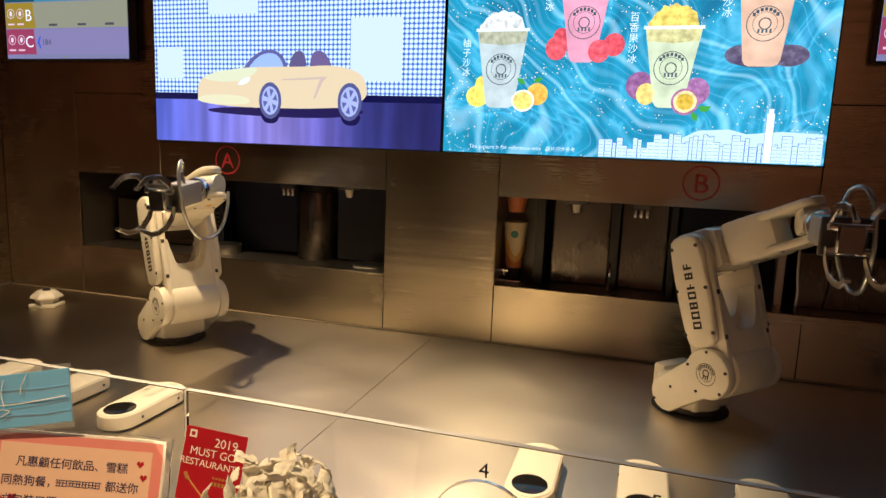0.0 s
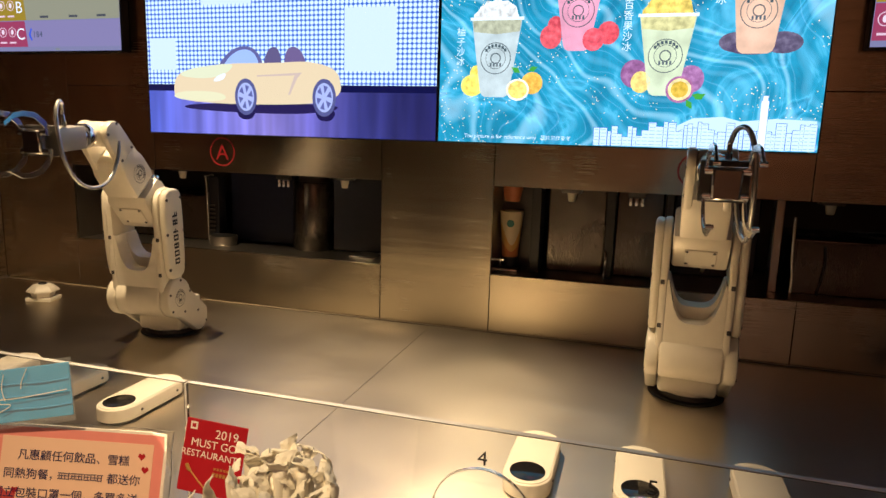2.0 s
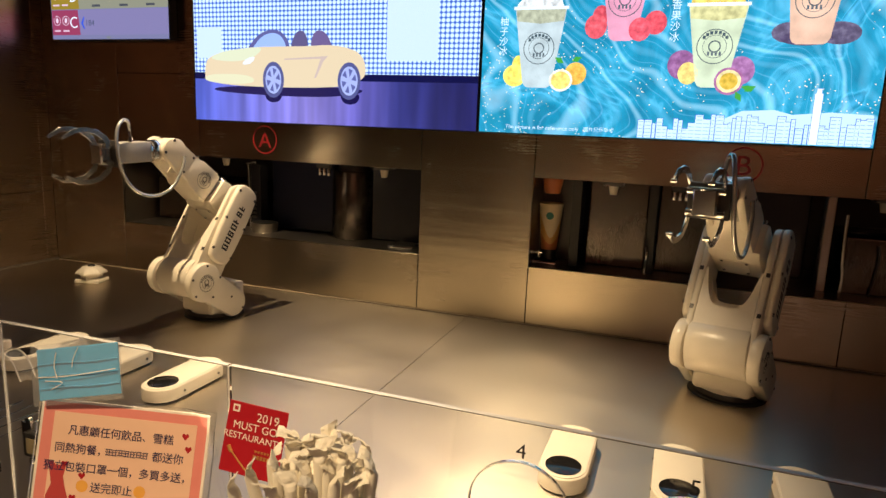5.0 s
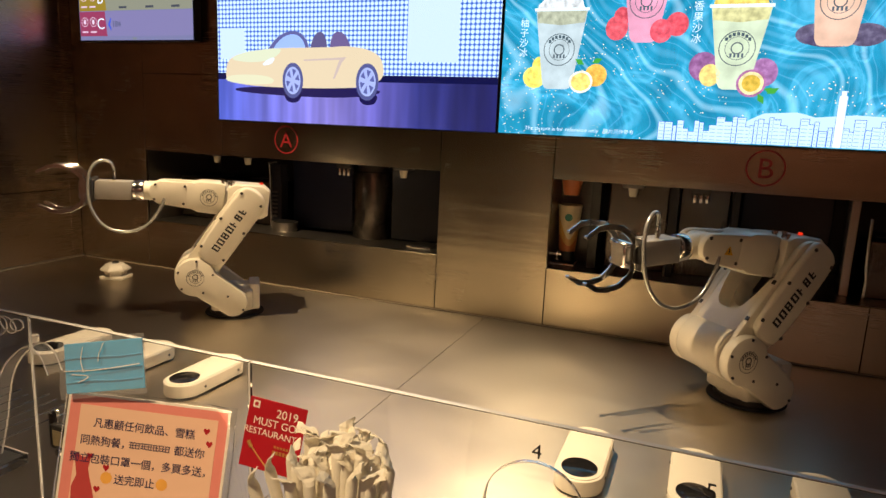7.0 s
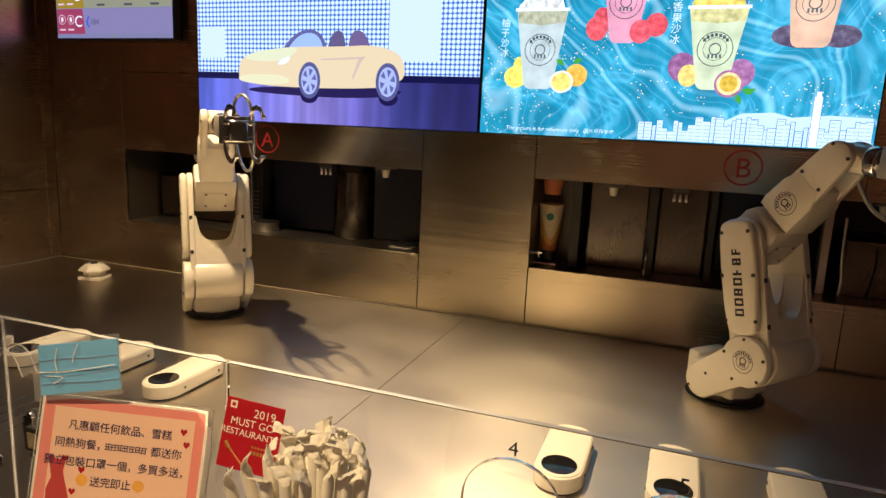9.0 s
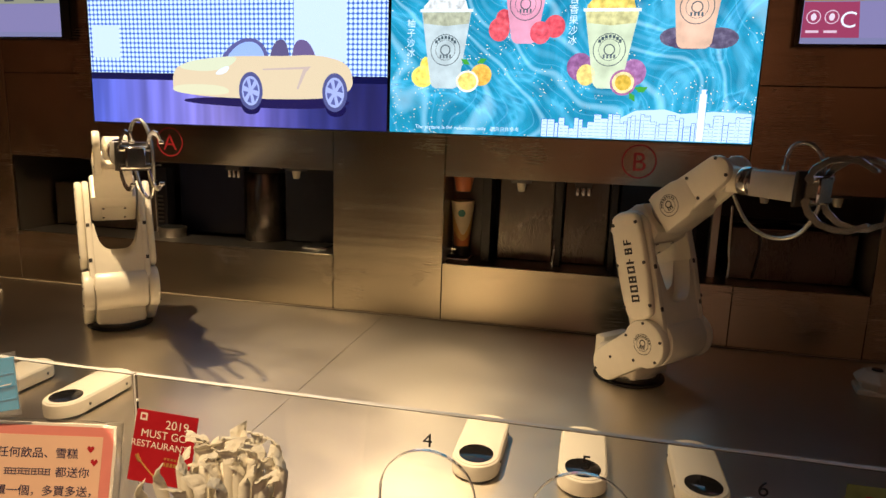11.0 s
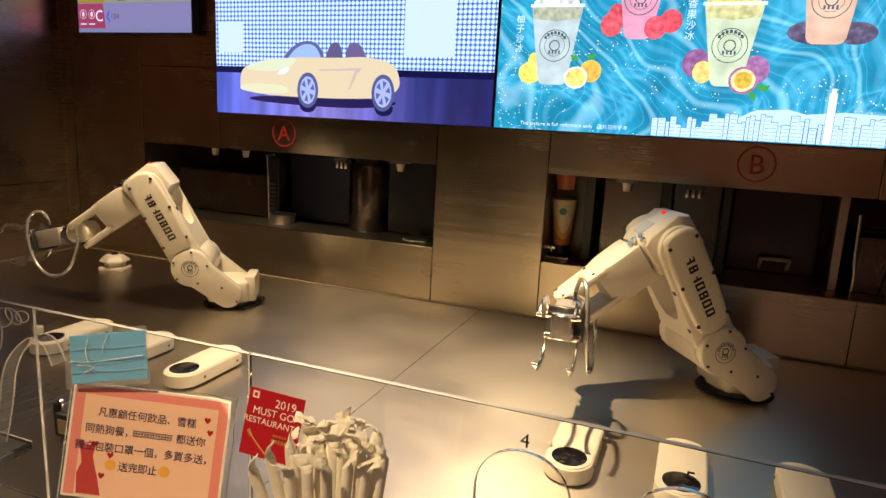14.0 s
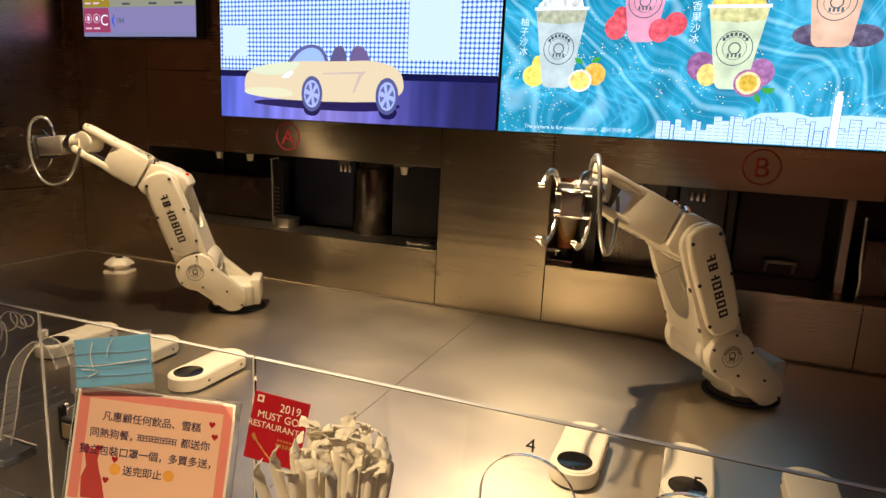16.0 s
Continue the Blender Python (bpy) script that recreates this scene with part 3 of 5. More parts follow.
ARCHES = [(0.756, 0.063, 1.163), (0.949, 0.063, 1.162), (1.143, 0.063, 1.16)]
guard = tagged(empty("acrylic_guard"), "clear acrylic screen with arched hatches along the counter", "screen")
bm = bmesh.new()
add_plate(bm, arch_outline(0.342, 2.27, ARCHES), ACY, ACY + ACT)
sheet = part("sheet", bm, ACRYLIC, guard)
sheet.visible_shadow = False
bm = bmesh.new()
add_plate(bm, [(XL + 0.02, ACZ), (XL + 0.02, TOP), (0.338, TOP), (0.338, ACZ)], ACY, ACY + ACT)
part("sheet", bm, ACRYLIC, guard).visible_shadow = False
for x0, x1 in ((0.342, 2.27), (XL + 0.02, 0.338)):
    part("top_edge", box(x0, x1, ACY + 0.0003, ACY + ACT - 0.0003, ACZ + 0.0004, ACZ + 0.0018, 0.0006, 1), EDGE, guard, "pale strip for light caught in the top edge")
part("end_edge", box(0.3383, 0.3417, ACY + 0.0005, ACY + ACT - 0.0005, TOP, ACZ - 0.0005), EDGE, guard)
for c, half, top in ARCHES:
    bm = bmesh.new()
    o = [(c - half, TOP)] + [(c - half * math.cos(math.pi * k / 24), top - half + half * math.sin(math.pi * k / 24)) for k in range(25)] + [(c + half, TOP)]
    inner = [(c + (x - c) * 0.975, z if z == TOP else top - half + (z - top + half) * 0.975) for x, z in o]
    for (xa, za), (xb, zb), (xc, zc), (xd, zd) in zip(o, o[1:], inner, inner[1:]):
        q = [bm.verts.new(p) for p in ((xa, ACY + 0.0005, za), (xb, ACY + 0.0005, zb), (xd, ACY + 0.0005, zd), (xc, ACY + 0.0005, zc))]
        r = [bm.verts.new(p) for p in ((xa, ACY + ACT - 0.0005, za), (xb, ACY + ACT - 0.0005, zb), (xd, ACY + ACT - 0.0005, zd), (xc, ACY + ACT - 0.0005, zc))]
        bm.faces.new(q)
        bm.faces.new(r[::-1])
        bm.faces.new((q[3], q[2], r[2], r[3]))
        bm.faces.new((q[1], q[0], r[0], r[1]))
    part("hatch_edge", bm, EDGE, guard)


def text(name, body, size, m, material, parent=None, label="", align="CENTER", extrude=0.0003):
    cu = bpy.data.curves.new(name, "FONT")
    cu.body, cu.size, cu.extrude, cu.align_x = body, size, extrude, align
    cu.resolution_u = 4
    tmp = bpy.data.objects.new(name, cu)
    scene.collection.objects.link(tmp)
    me = bpy.data.meshes.new_from_object(tmp.evaluated_get(bpy.context.evaluated_depsgraph_get()))
    bpy.data.objects.remove(tmp)
    bpy.data.curves.remove(cu)
    me.materials.clear()
    me.materials.append(material)
    ob = new(name, me)
    if parent:
        ob.parent = parent
        ob.matrix_local = m
    else:
        ob.matrix_world = m
    if label:
        tagged(ob, label)
    return ob


for k, (c, half, top) in enumerate(ARCHES):
    text("numeral", str(4 + k), 0.026, pose(c, ACY - 0.0006, top + 0.006, 90), INK, guard, "dark printed numeral")

# ---- screen pictures ----
LIT = {}


def lit(r, g, b):
    """Glow of a display colour, given as 0-255 display values."""
    key = (r, g, b)
    if key not in LIT:
        lin = [((c / 255 + 0.055) / 1.055) ** 2.4 * w if c > 10 else c / 255 / 12.92 for c, w in zip(key, (0.88, 1.0, 1.14))]
        LIT[key] = glow("screen_colour", lin, 1.35)
    return LIT[key]


def ramp_of(n, stops):
    r = n.new("ShaderNodeValToRGB")
    while len(r.color_ramp.elements) < len(stops):
        r.color_ramp.elements.new(0.5)
    for e, (p, c) in zip(r.color_ramp.elements, stops):
        e.position, e.color = p, (*c, 1)
    return r


def marbled():
    """Teal marbled paint with white veins and bright flecks, shown on the display."""
    m, n, l, p = nodes_of("screen_marble")
    co = n.new("ShaderNodeTexCoord")
    warp = n.new("ShaderNodeTexNoise")
    warp.inputs["Scale"].default_value, warp.inputs["Detail"].default_value, warp.inputs["Distortion"].default_value = 3.2, 5, 2.2
    l.new(co.outputs["Object"], warp.inputs["Vector"])
    base = ramp_of(n, [(0.3, (0.005, 0.13, 0.25)), (0.44, (0.008, 0.2, 0.345)), (0.53, (0.012, 0.25, 0.43)), (0.57, (0.045, 0.35, 0.56)), (0.62, (0.008, 0.19, 0.345)), (0.75, (0.07, 0.42, 0.7))])
    l.new(warp.outputs["Fac"], base.inputs[0])
    vein = n.new("ShaderNodeTexWave")
    vein.bands_direction = "DIAGONAL"
    vein.inputs["Scale"].default_value, vein.inputs["Distortion"].default_value = 3.0, 26
    vein.inputs["Detail"].default_value, vein.inputs["Detail Scale"].default_value, vein.inputs["Detail Roughness"].default_value = 2.5, 0.55, 0.45
    l.new(co.outputs["Object"], vein.inputs["Vector"])
    vr = ramp_of(n, [(0.0, (0.03, 0.06, 0.08)), (0.12, (0, 0, 0)), (0.5, (0, 0.01, 0.02)), (0.56, (0.05, 0.09, 0.12)), (0.62, (0, 0.01, 0.02)), (0.88, (0, 0, 0)), (0.96, (0.06, 0.11, 0.13)), (1.0, (0.13, 0.18, 0.2))])
    l.new(vein.outputs["Fac"], vr.inputs[0])
    fleck = n.new("ShaderNodeTexVoronoi")
    fleck.inputs["Scale"].default_value = 85
    l.new(co.outputs["Object"], fleck.inputs["Vector"])
    near = n.new("ShaderNodeMath")
    near.operation, near.inputs[1].default_value = "LESS_THAN", 0.17
    l.new(fleck.outputs["Distance"], near.inputs[0])
    some = n.new("ShaderNodeTexNoise")
    some.inputs["Scale"].default_value = 5
    l.new(co.outputs["Object"], some.inputs["Vector"])
    cut = n.new("ShaderNodeMath")
    cut.operation, cut.inputs[1].default_value = "GREATER_THAN", 0.5
    l.new(some.outputs["Fac"], cut.inputs[0])
    both = n.new("ShaderNodeMath")
    both.operation = "MULTIPLY"
    l.new(near.outputs[0], both.inputs[0])
    l.new(cut.outputs[0], both.inputs[1])
    add = n.new("ShaderNodeMix")
    add.data_type, add.blend_type = "RGBA", "ADD"
    add.inputs["Factor"].default_value = 1
    l.new(base.outputs[0], add.inputs[6])
    l.new(vr.outputs[0], add.inputs[7])
    fin = n.new("ShaderNodeMix")
    fin.data_type = "RGBA"
    l.new(both.outputs[0], fin.inputs["Factor"])
    l.new(add.outputs[2], fin.inputs[6])
    fin.inputs[7].default_value = (0.8, 0.7, 0.52, 1)
    l.new(fin.outputs[2], p.inputs["Emission Color"])
    p.inputs["Emission Strength"].default_value = 1.68
    p.inputs["Base Color"].default_value = (0.01, 0.01, 0.01, 1)
    p.inputs["Roughness"].default_value = 0.25
    return m


def dotted():
    """A wall of round blue-white lamps on dark blue, shown on the display."""
    m, n, l, p = nodes_of("screen_dots")
    co = n.new("ShaderNodeTexCoord")
    sep = n.new("ShaderNodeSeparateXYZ")
    l.new(co.outputs["Object"], sep.inputs[0])
    com = n.new("ShaderNodeCombineXYZ")
    l.new(sep.outputs["X"], com.inputs["X"])
    l.new(sep.outputs["Z"], com.inputs["Y"])
    v = n.new("ShaderNodeTexVoronoi")
    v.voronoi_dimensions = "2D"
    v.inputs["Scale"].default_value, v.inputs["Randomness"].default_value = 58, 0
    l.new(com.outputs[0], v.inputs["Vector"])
    r = ramp_of(n, [(0.34, (0.62, 0.8, 1.0)), (0.5, (0.03, 0.12, 0.55))])
    l.new(v.outputs["Distance"], r.inputs[0])
    l.new(r.outputs[0], p.inputs["Emission Color"])
    p.inputs["Emission Strength"].default_value = 1.35
    p.inputs["Base Color"].default_value = (0.01, 0.01, 0.01, 1)
    return m


def stage_floor():
    m, n, l, p = nodes_of("screen_stage")
    co = n.new("ShaderNodeTexCoord")
    a = n.new("ShaderNodeTexNoise")
    a.inputs["Scale"].default_value = 9
    mp = n.new("ShaderNodeMapping")
    mp.inputs["Scale"].default_value = (1.6, 1, 0.12)
    l.new(co.outputs["Object"], mp.inputs[0])
    l.new(mp.outputs[0], a.inputs["Vector"])
    sep = n.new("ShaderNodeSeparateXYZ")
    l.new(co.outputs["Object"], sep.inputs[0])
    across = n.new("ShaderNodeMapRange")
    across.inputs["From Min"].default_value, across.inputs["From Max"].default_value = -0.6, 0.6
    l.new(sep.outputs[0], across.inputs["Value"])
    r = ramp_of(n, [(0.0, (0.08, 0.12, 0.6)), (0.2, (0.16, 0.17, 0.68)), (0.45, (0.22, 0.19, 0.6)), (0.62, (0.12, 0.11, 0.46)), (0.75, (0.035, 0.04, 0.22)), (1.0, (0.012, 0.014, 0.1))])
    l.new(across.outputs[0], r.inputs[0])
    dim = n.new("ShaderNodeMapRange")
    dim.inputs["From Min"].default_value, dim.inputs["From Max"].default_value = 0.3, 0.7
    dim.inputs["To Min"].default_value, dim.inputs["To Max"].default_value = 0.55, 1.3
    l.new(a.outputs["Fac"], dim.inputs["Value"])
    mul = n.new("ShaderNodeMix")
    mul.data_type, mul.blend_type = "RGBA", "MULTIPLY"
    mul.inputs["Factor"].default_value = 1
    l.new(r.outputs[0], mul.inputs[6])
    l.new(dim.outputs[0], mul.inputs[7])
    l.new(mul.outputs[2], p.inputs["Emission Color"])
    p.inputs["Emission Strength"].default_value = 1.35
    p.inputs["Base Color"].default_value = (0.01, 0.01, 0.01, 1)
    return m


def mottled(r, g, b, scale=55, low=0.72, high=1.2):
    """A display colour broken up by a photographed surface's own texture."""
    m, n, l, p = nodes_of("screen_mottle")
    lin = [((c / 255 + 0.055) / 1.055) ** 2.4 for c in (r, g, b)]
    co = n.new("ShaderNodeTexCoord")
    a = n.new("ShaderNodeTexNoise")
    a.inputs["Scale"].default_value, a.inputs["Detail"].default_value = scale, 4
    l.new(co.outputs["Object"], a.inputs["Vector"])
    k = ramp_of(n, [(0.34, tuple(c * low for c in lin)), (0.5, tuple(lin)), (0.66, tuple(min(1, c * high + 0.04) for c in lin))])
    l.new(a.outputs["Fac"], k.inputs[0])
    l.new(k.outputs[0], p.inputs["Emission Color"])
    p.inputs["Emission Strength"].default_value = 1.35
    p.inputs["Base Color"].default_value = (0.01, 0.01, 0.01, 1)
    p.inputs["Roughness"].default_value = 0.25
    return m


def flat(outline, depth):
    """A flat shape in x and z at the given y, facing the room."""
    bm = bmesh.new()
    f = bm.faces.new([bm.verts.new((x, depth, z)) for x, z in outline])
    bmesh.ops.recalc_face_normals(bm, faces=bm.faces[:])
    if f.normal.y > 0:
        f.normal_flip()
    bmesh.ops.triangulate(bm, faces=bm.faces[:])
    return bm


def disc(cx, cz, rx, rz, n=28):
    return [(cx + rx * math.cos(2 * math.pi * k / n), cz + rz * math.sin(2 * math.pi * k / n)) for k in range(n)]


def pic(scr, name, outline, color, layer, ox, oz, label=""):
    """A shape in the display's picture; outline in wall metres."""
    return part(name, flat([(x - ox, z - oz) for x, z in outline], 0.0015 - 0.0002 * layer), lit(*color) if isinstance(color, tuple) else color, scr, label)


def find(scr, name):
    return next(c for c in scr.children if c.name.split(".")[0] == name)


BX, BZ = (0.2195 + 1.426) / 2, 1.533
find(screen_b, "picture").data.materials[0] = marbled()


def drink(cx, top, bot, wt, wb, tall, body, upper, scoop, scoop_c):
    if scoop:
        bumps = [(cx + wt * 0.9 * math.cos(math.pi * k / 14) * (1 + 0.06 * math.sin(5 * k)), top + scoop * math.sin(math.pi * k / 14) * (1 + 0.08 * math.sin(3 * k))) for k in range(15)]
        pic(screen_b, "scoop", bumps, mottled(*scoop_c, 40, 0.6, 1.2), 2, BX, BZ)
    r = 0.018
    cup = [(cx - wt, top), (cx - wb, bot + r), (cx - wb + r * 0.4, bot + r * 0.3), (cx - wb + r, bot), (cx + wb - r, bot), (cx + wb - r * 0.4, bot + r * 0.3), (cx + wb, bot + r), (cx + wt, top)]
    pic(screen_b, "cup", cup, mottled(*body, 14, 0.82, 1.08), 4, BX, BZ, "pictured plastic cup of iced drink")
    k = 0.16
    pic(screen_b, "drink_top", [(cx - wt * 0.97, top), (cx - wt * 0.97 + (wt - wb) * k, top - tall * k), (cx, top - tall * k * 1.2), (cx + wt * 0.97 - (wt - wb) * k, top - tall * k), (cx + wt * 0.97, top)], mottled(*upper, 45, 0.7, 1.15), 5, BX, BZ)
    pic(screen_b, "rim", [(cx - wt * 1.06, top - 0.004), (cx - wt * 1.06, top + 0.006), (cx + wt * 1.06, top + 0.006), (cx + wt * 1.06, top - 0.004)], (236, 240, 240), 6, BX, BZ)
    bc = bot + tall * 0.5
    for r0, r1 in ((0.052, 0.0495), (0.0345, 0.033), (0.018, 0.0145)):
        bm = bmesh.new()
        ring(bm, r0, r1, 0.0015 - 0.0002 * 6, cx - BX, bc - BZ, 36)
        part("badge_ring", bm, lit(70, 85, 90), screen_b)
    for q in range(7):
        a = radians(40 + q * 16.7)
        x, z = cx + 0.042 * math.cos(a), bc + 0.042 * math.sin(a)
        pic(screen_b, "badge_mark", [(x - 0.0042, z - 0.005), (x + 0.0042, z - 0.005), (x + 0.0042, z + 0.005), (x - 0.0042, z + 0.005)], (70, 85, 90), 7, BX, BZ)
    for dx in (-0.016, -0.005, 0.006, 0.017):
        pic(screen_b, "badge_mark", [(cx + dx - 0.003, bc - 0.027), (cx + dx + 0.003, bc - 0.027), (cx + dx + 0.003, bc - 0.015), (cx + dx - 0.003, bc - 0.015)], (90, 100, 105), 7, BX, BZ)


# fruit and biscuits, then the four drinks over them
for x, z, rx, rz, c, lay in ((0.34, 1.728, 0.04, 0.036, (244, 230, 110), 2), (0.352, 1.765, 0.022, 0.03, (238, 220, 100), 1), (0.545, 1.737, 0.036, 0.036, (240, 186, 84), 5), (0.498, 1.715, 0.039, 0.036, (250, 246, 226), 6), (0.498, 1.715, 0.032, 0.029, (246, 220, 120), 7),
                            (0.6, 1.885, 0.035, 0.038, (224, 90, 104), 3), (0.614, 1.92, 0.026, 0.03, (206, 76, 92), 2), (0.737, 1.875, 0.034, 0.036, (230, 90, 108), 6), (0.783, 1.895, 0.034, 0.036, (222, 82, 98), 5),
                            (0.872, 1.768, 0.042, 0.044, (146, 96, 150), 3), (0.893, 1.742, 0.03, 0.034, (238, 214, 130), 4), (1.043, 1.752, 0.04, 0.042, (160, 110, 165), 3), (1.013, 1.72, 0.042, 0.041, (170, 110, 160), 6), (1.013, 1.72, 0.035, 0.034, (240, 226, 170), 7), (1.013, 1.72, 0.026, 0.025, (214, 180, 70), 8),
                            (1.165, 1.862, 0.05, 0.03, (96, 90, 120), 2), (1.295, 1.86, 0.055, 0.032, (92, 86, 116), 2), (1.21, 1.845, 0.07, 0.02, (84, 76, 110), 3)):
    pic(screen_b, "fruit", disc(x, z, rx, rz), mottled(*c), lay, BX, BZ)
for x, z, a in ((0.53, 1.776, 0.4), (0.505, 1.77, 2.6), (1.05, 1.705, -0.3), (1.035, 1.69, -1.0), (1.06, 1.69, 0.5)):
    pic(screen_b, "leaf", [(x, z), (x + 0.02 * math.cos(a + 0.5), z + 0.02 * math.sin(a + 0.5)), (x + 0.036 * math.cos(a), z + 0.036 * math.sin(a)), (x + 0.02 * math.cos(a - 0.5), z + 0.02 * math.sin(a - 0.5))], (70, 160, 60), 8, BX, BZ)
drink(0.418, 1.945, 1.69, 0.086, 0.05, 0.255, (186, 204, 212), (176, 182, 160), 0.062, (222, 228, 232))
drink(0.684, 2.09, 1.84, 0.082, 0.043, 0.25, (228, 160, 190), (236, 180, 206), 0, (0, 0, 0))
drink(0.962, 1.945, 1.7, 0.085, 0.046, 0.245, (202, 218, 190), (208, 206, 150), 0.07, (238, 212, 110))
drink(1.219, 2.08, 1.828, 0.08, 0.053, 0.25, (224, 186, 164), (220, 190, 170), 0, (0, 0, 0))
# drawn skyline in white with blue outlines
random.seed(5)
pic(screen_b, "hill", [(0.96, 1.56), (1.0, 1.6), (1.06, 1.632), (1.15, 1.638), (1.2, 1.625), (1.3, 1.635), (1.412, 1.63), (1.418, 1.545), (0.96, 1.545)], (206, 226, 240), 2, BX, BZ)
x = 0.757
while x < 1.41:
    wd = random.uniform(0.012, 0.026)
    h = random.uniform(0.03, 0.068) + (0.015 if x > 0.9 else 0)
    for inset, c, lay in ((0, (60, 112, 186), 3), (0.0017, (214, 230, 244), 4)):
        pic(screen_b, "tower", [(x + inset, 1.5395), (x + inset, 1.5395 + h - inset), (x + wd - inset, 1.5395 + h - inset), (x + wd - inset, 1.5395)], c, lay, BX, BZ)
    for k in range(int(h / 0.011)):
        z = 1.545 + k * 0.011
        pic(screen_b, "tower_mark", [(x + 0.004, z), (x + 0.004, z + 0.0022), (x + wd - 0.004, z + 0.0022), (x + wd - 0.004, z)], (150, 180, 216), 5, BX, BZ)
    x += wd * random.uniform(0.8, 1.0)
for x0, x1, h in ((1.252, 1.276, 1.69), (1.256, 1.272, 1.704)):
    for inset, c, lay in ((0, (96, 140, 200), 6), (0.0014, (244, 248, 252), 7)):
        pic(screen_b, "tall_tower", [(x0 + inset, 1.5395), (x0 + inset, h - inset), (x1 - inset, h - inset), (x1 - inset, 1.5395)], c, lay, BX, BZ)
text("caption", "The picture is for reference only", 0.019, pose(0.318 - BX, 0.0001, 1.552 - BZ, 90), lit(225, 235, 240), screen_b, "small white caption", "LEFT", 0.0001)
text("caption", "圖片只作參考", 0.0165, pose(0.585 - BX, 0.0001, 1.552 - BZ, 90), lit(225, 235, 240), screen_b, "small white caption", "LEFT", 0.0001)
# upright drink names
for cx, top, words in ((0.296, 1.905, "柚子沙冰"), (0.842, 1.98, "百香果沙冰"), (0.57, 2.05, "沙冰"), (1.11, 2.02, "沙冰")):
    for k, ch in enumerate(words):
        text("name_character", ch, 0.031, pose(cx - BX, 0.0001, top - 0.012 - 0.032 * k - BZ, 90), lit(228, 240, 244), screen_b, "", "CENTER", 0.0001)

# film on the other screen: a stage of lamps, a pale floor and an open yellow car
AX, AZ = (-0.997 + 0.2165) / 2, 1.533
find(screen_a, "picture").data.materials[0] = dotted()
pic(screen_a, "stage_floor", [(-0.993, 1.537), (-0.993, 1.7), (0.2125, 1.7), (0.2125, 1.537)], stage_floor(), 1, AX, AZ)
pic(screen_a, "stage_edge", [(-0.993, 1.7), (-0.993, 1.725), (0.2125, 1.725), (0.2125, 1.7)], (14, 16, 60), 1, AX, AZ)
for x0, x1, z0, z1 in ((-0.14, 0.06, 1.775, 1.996), (-0.98, -0.86, 1.78, 1.9), (-0.74, -0.52, 2.02, 2.2)):
    pic(screen_a, "lamp_panel", [(x0, z0), (x0, z1), (x1, z1), (x1, z0)], (206, 218, 250), 1, AX, AZ)
car = empty("car_picture", None)
car.parent = screen_a
tagged(car, "pale yellow open sports car in the film")


def smooth(outline):
    """Rounds an outline by cutting its corners three times."""
    for _ in range(3):
        outline = [((a[0] * (1 - k) + b[0] * k), (a[1] * (1 - k) + b[1] * k)) for a, b in zip(outline, outline[1:] + outline[:1]) for k in (0.25, 0.75)]
    return outline


def car_piece(name, outline, color, layer):
    return part(name, flat(outline, -0.0002 * layer), lit(*color), car)


car_piece("shadow", smooth([(-0.35, -0.07), (-0.3, -0.045), (0.34, -0.04), (0.33, -0.07), (0.1, -0.085)]), (34, 26, 72), 1)
for cx, low in ((-0.05, -0.105), (0.285, -0.105)):
    car_piece("shadow", smooth([(cx - 0.045, -0.06), (cx - 0.03, low), (cx + 0.03, low), (cx + 0.045, -0.06)]), (26, 20, 66), 2)
car_piece("car_body", smooth([(-0.37, -0.045), (-0.375, 0.02), (-0.36, 0.06), (-0.3, 0.085), (-0.18, 0.1), (-0.08, 0.105), (0.1, 0.105), (0.2, 0.112), (0.3, 0.095), (0.345, 0.06), (0.35, -0.02), (0.2, -0.05)]), (228, 198, 158), 2)
car_piece("bonnet", smooth([(-0.36, 0.058), (-0.3, 0.085), (-0.18, 0.1), (-0.09, 0.104), (-0.14, 0.06), (-0.24, 0.045)]), (222, 216, 178), 3)
car_piece("bumper", smooth([(-0.375, -0.035), (-0.372, 0.0), (-0.15, 0.0), (-0.13, -0.04)]), (228, 214, 172), 3)
car_piece("headlamp", smooth([(-0.2, 0.035), (-0.17, 0.06), (-0.13, 0.07), (-0.15, 0.04)]), (236, 236, 244), 4)
car_piece("windscreen", smooth([(-0.2, 0.06), (-0.11, 0.165), (0.0, 0.168), (0.04, 0.06)]), (96, 92, 140), 1)
car_piece("windscreen_glass", smooth([(-0.175, 0.06), (-0.1, 0.153), (-0.01, 0.156), (0.022, 0.06)]), (158, 178, 226), 1.5)
car_piece("seat", smooth([(0.02, 0.07), (0.045, 0.16), (0.095, 0.165), (0.11, 0.07)]), (96, 84, 120), 1.2)
car_piece("seat", smooth([(0.11, 0.07), (0.125, 0.165), (0.185, 0.16), (0.22, 0.07)]), (110, 90, 130), 1.3)
car_piece("door_line", [(0.0, 0.06), (0.19, 0.07), (0.17, 0.05), (0.14, -0.01), (0.132, -0.01), (0.155, 0.05), (0.16, 0.06), (0.0, 0.055)], (206, 176, 160), 4)
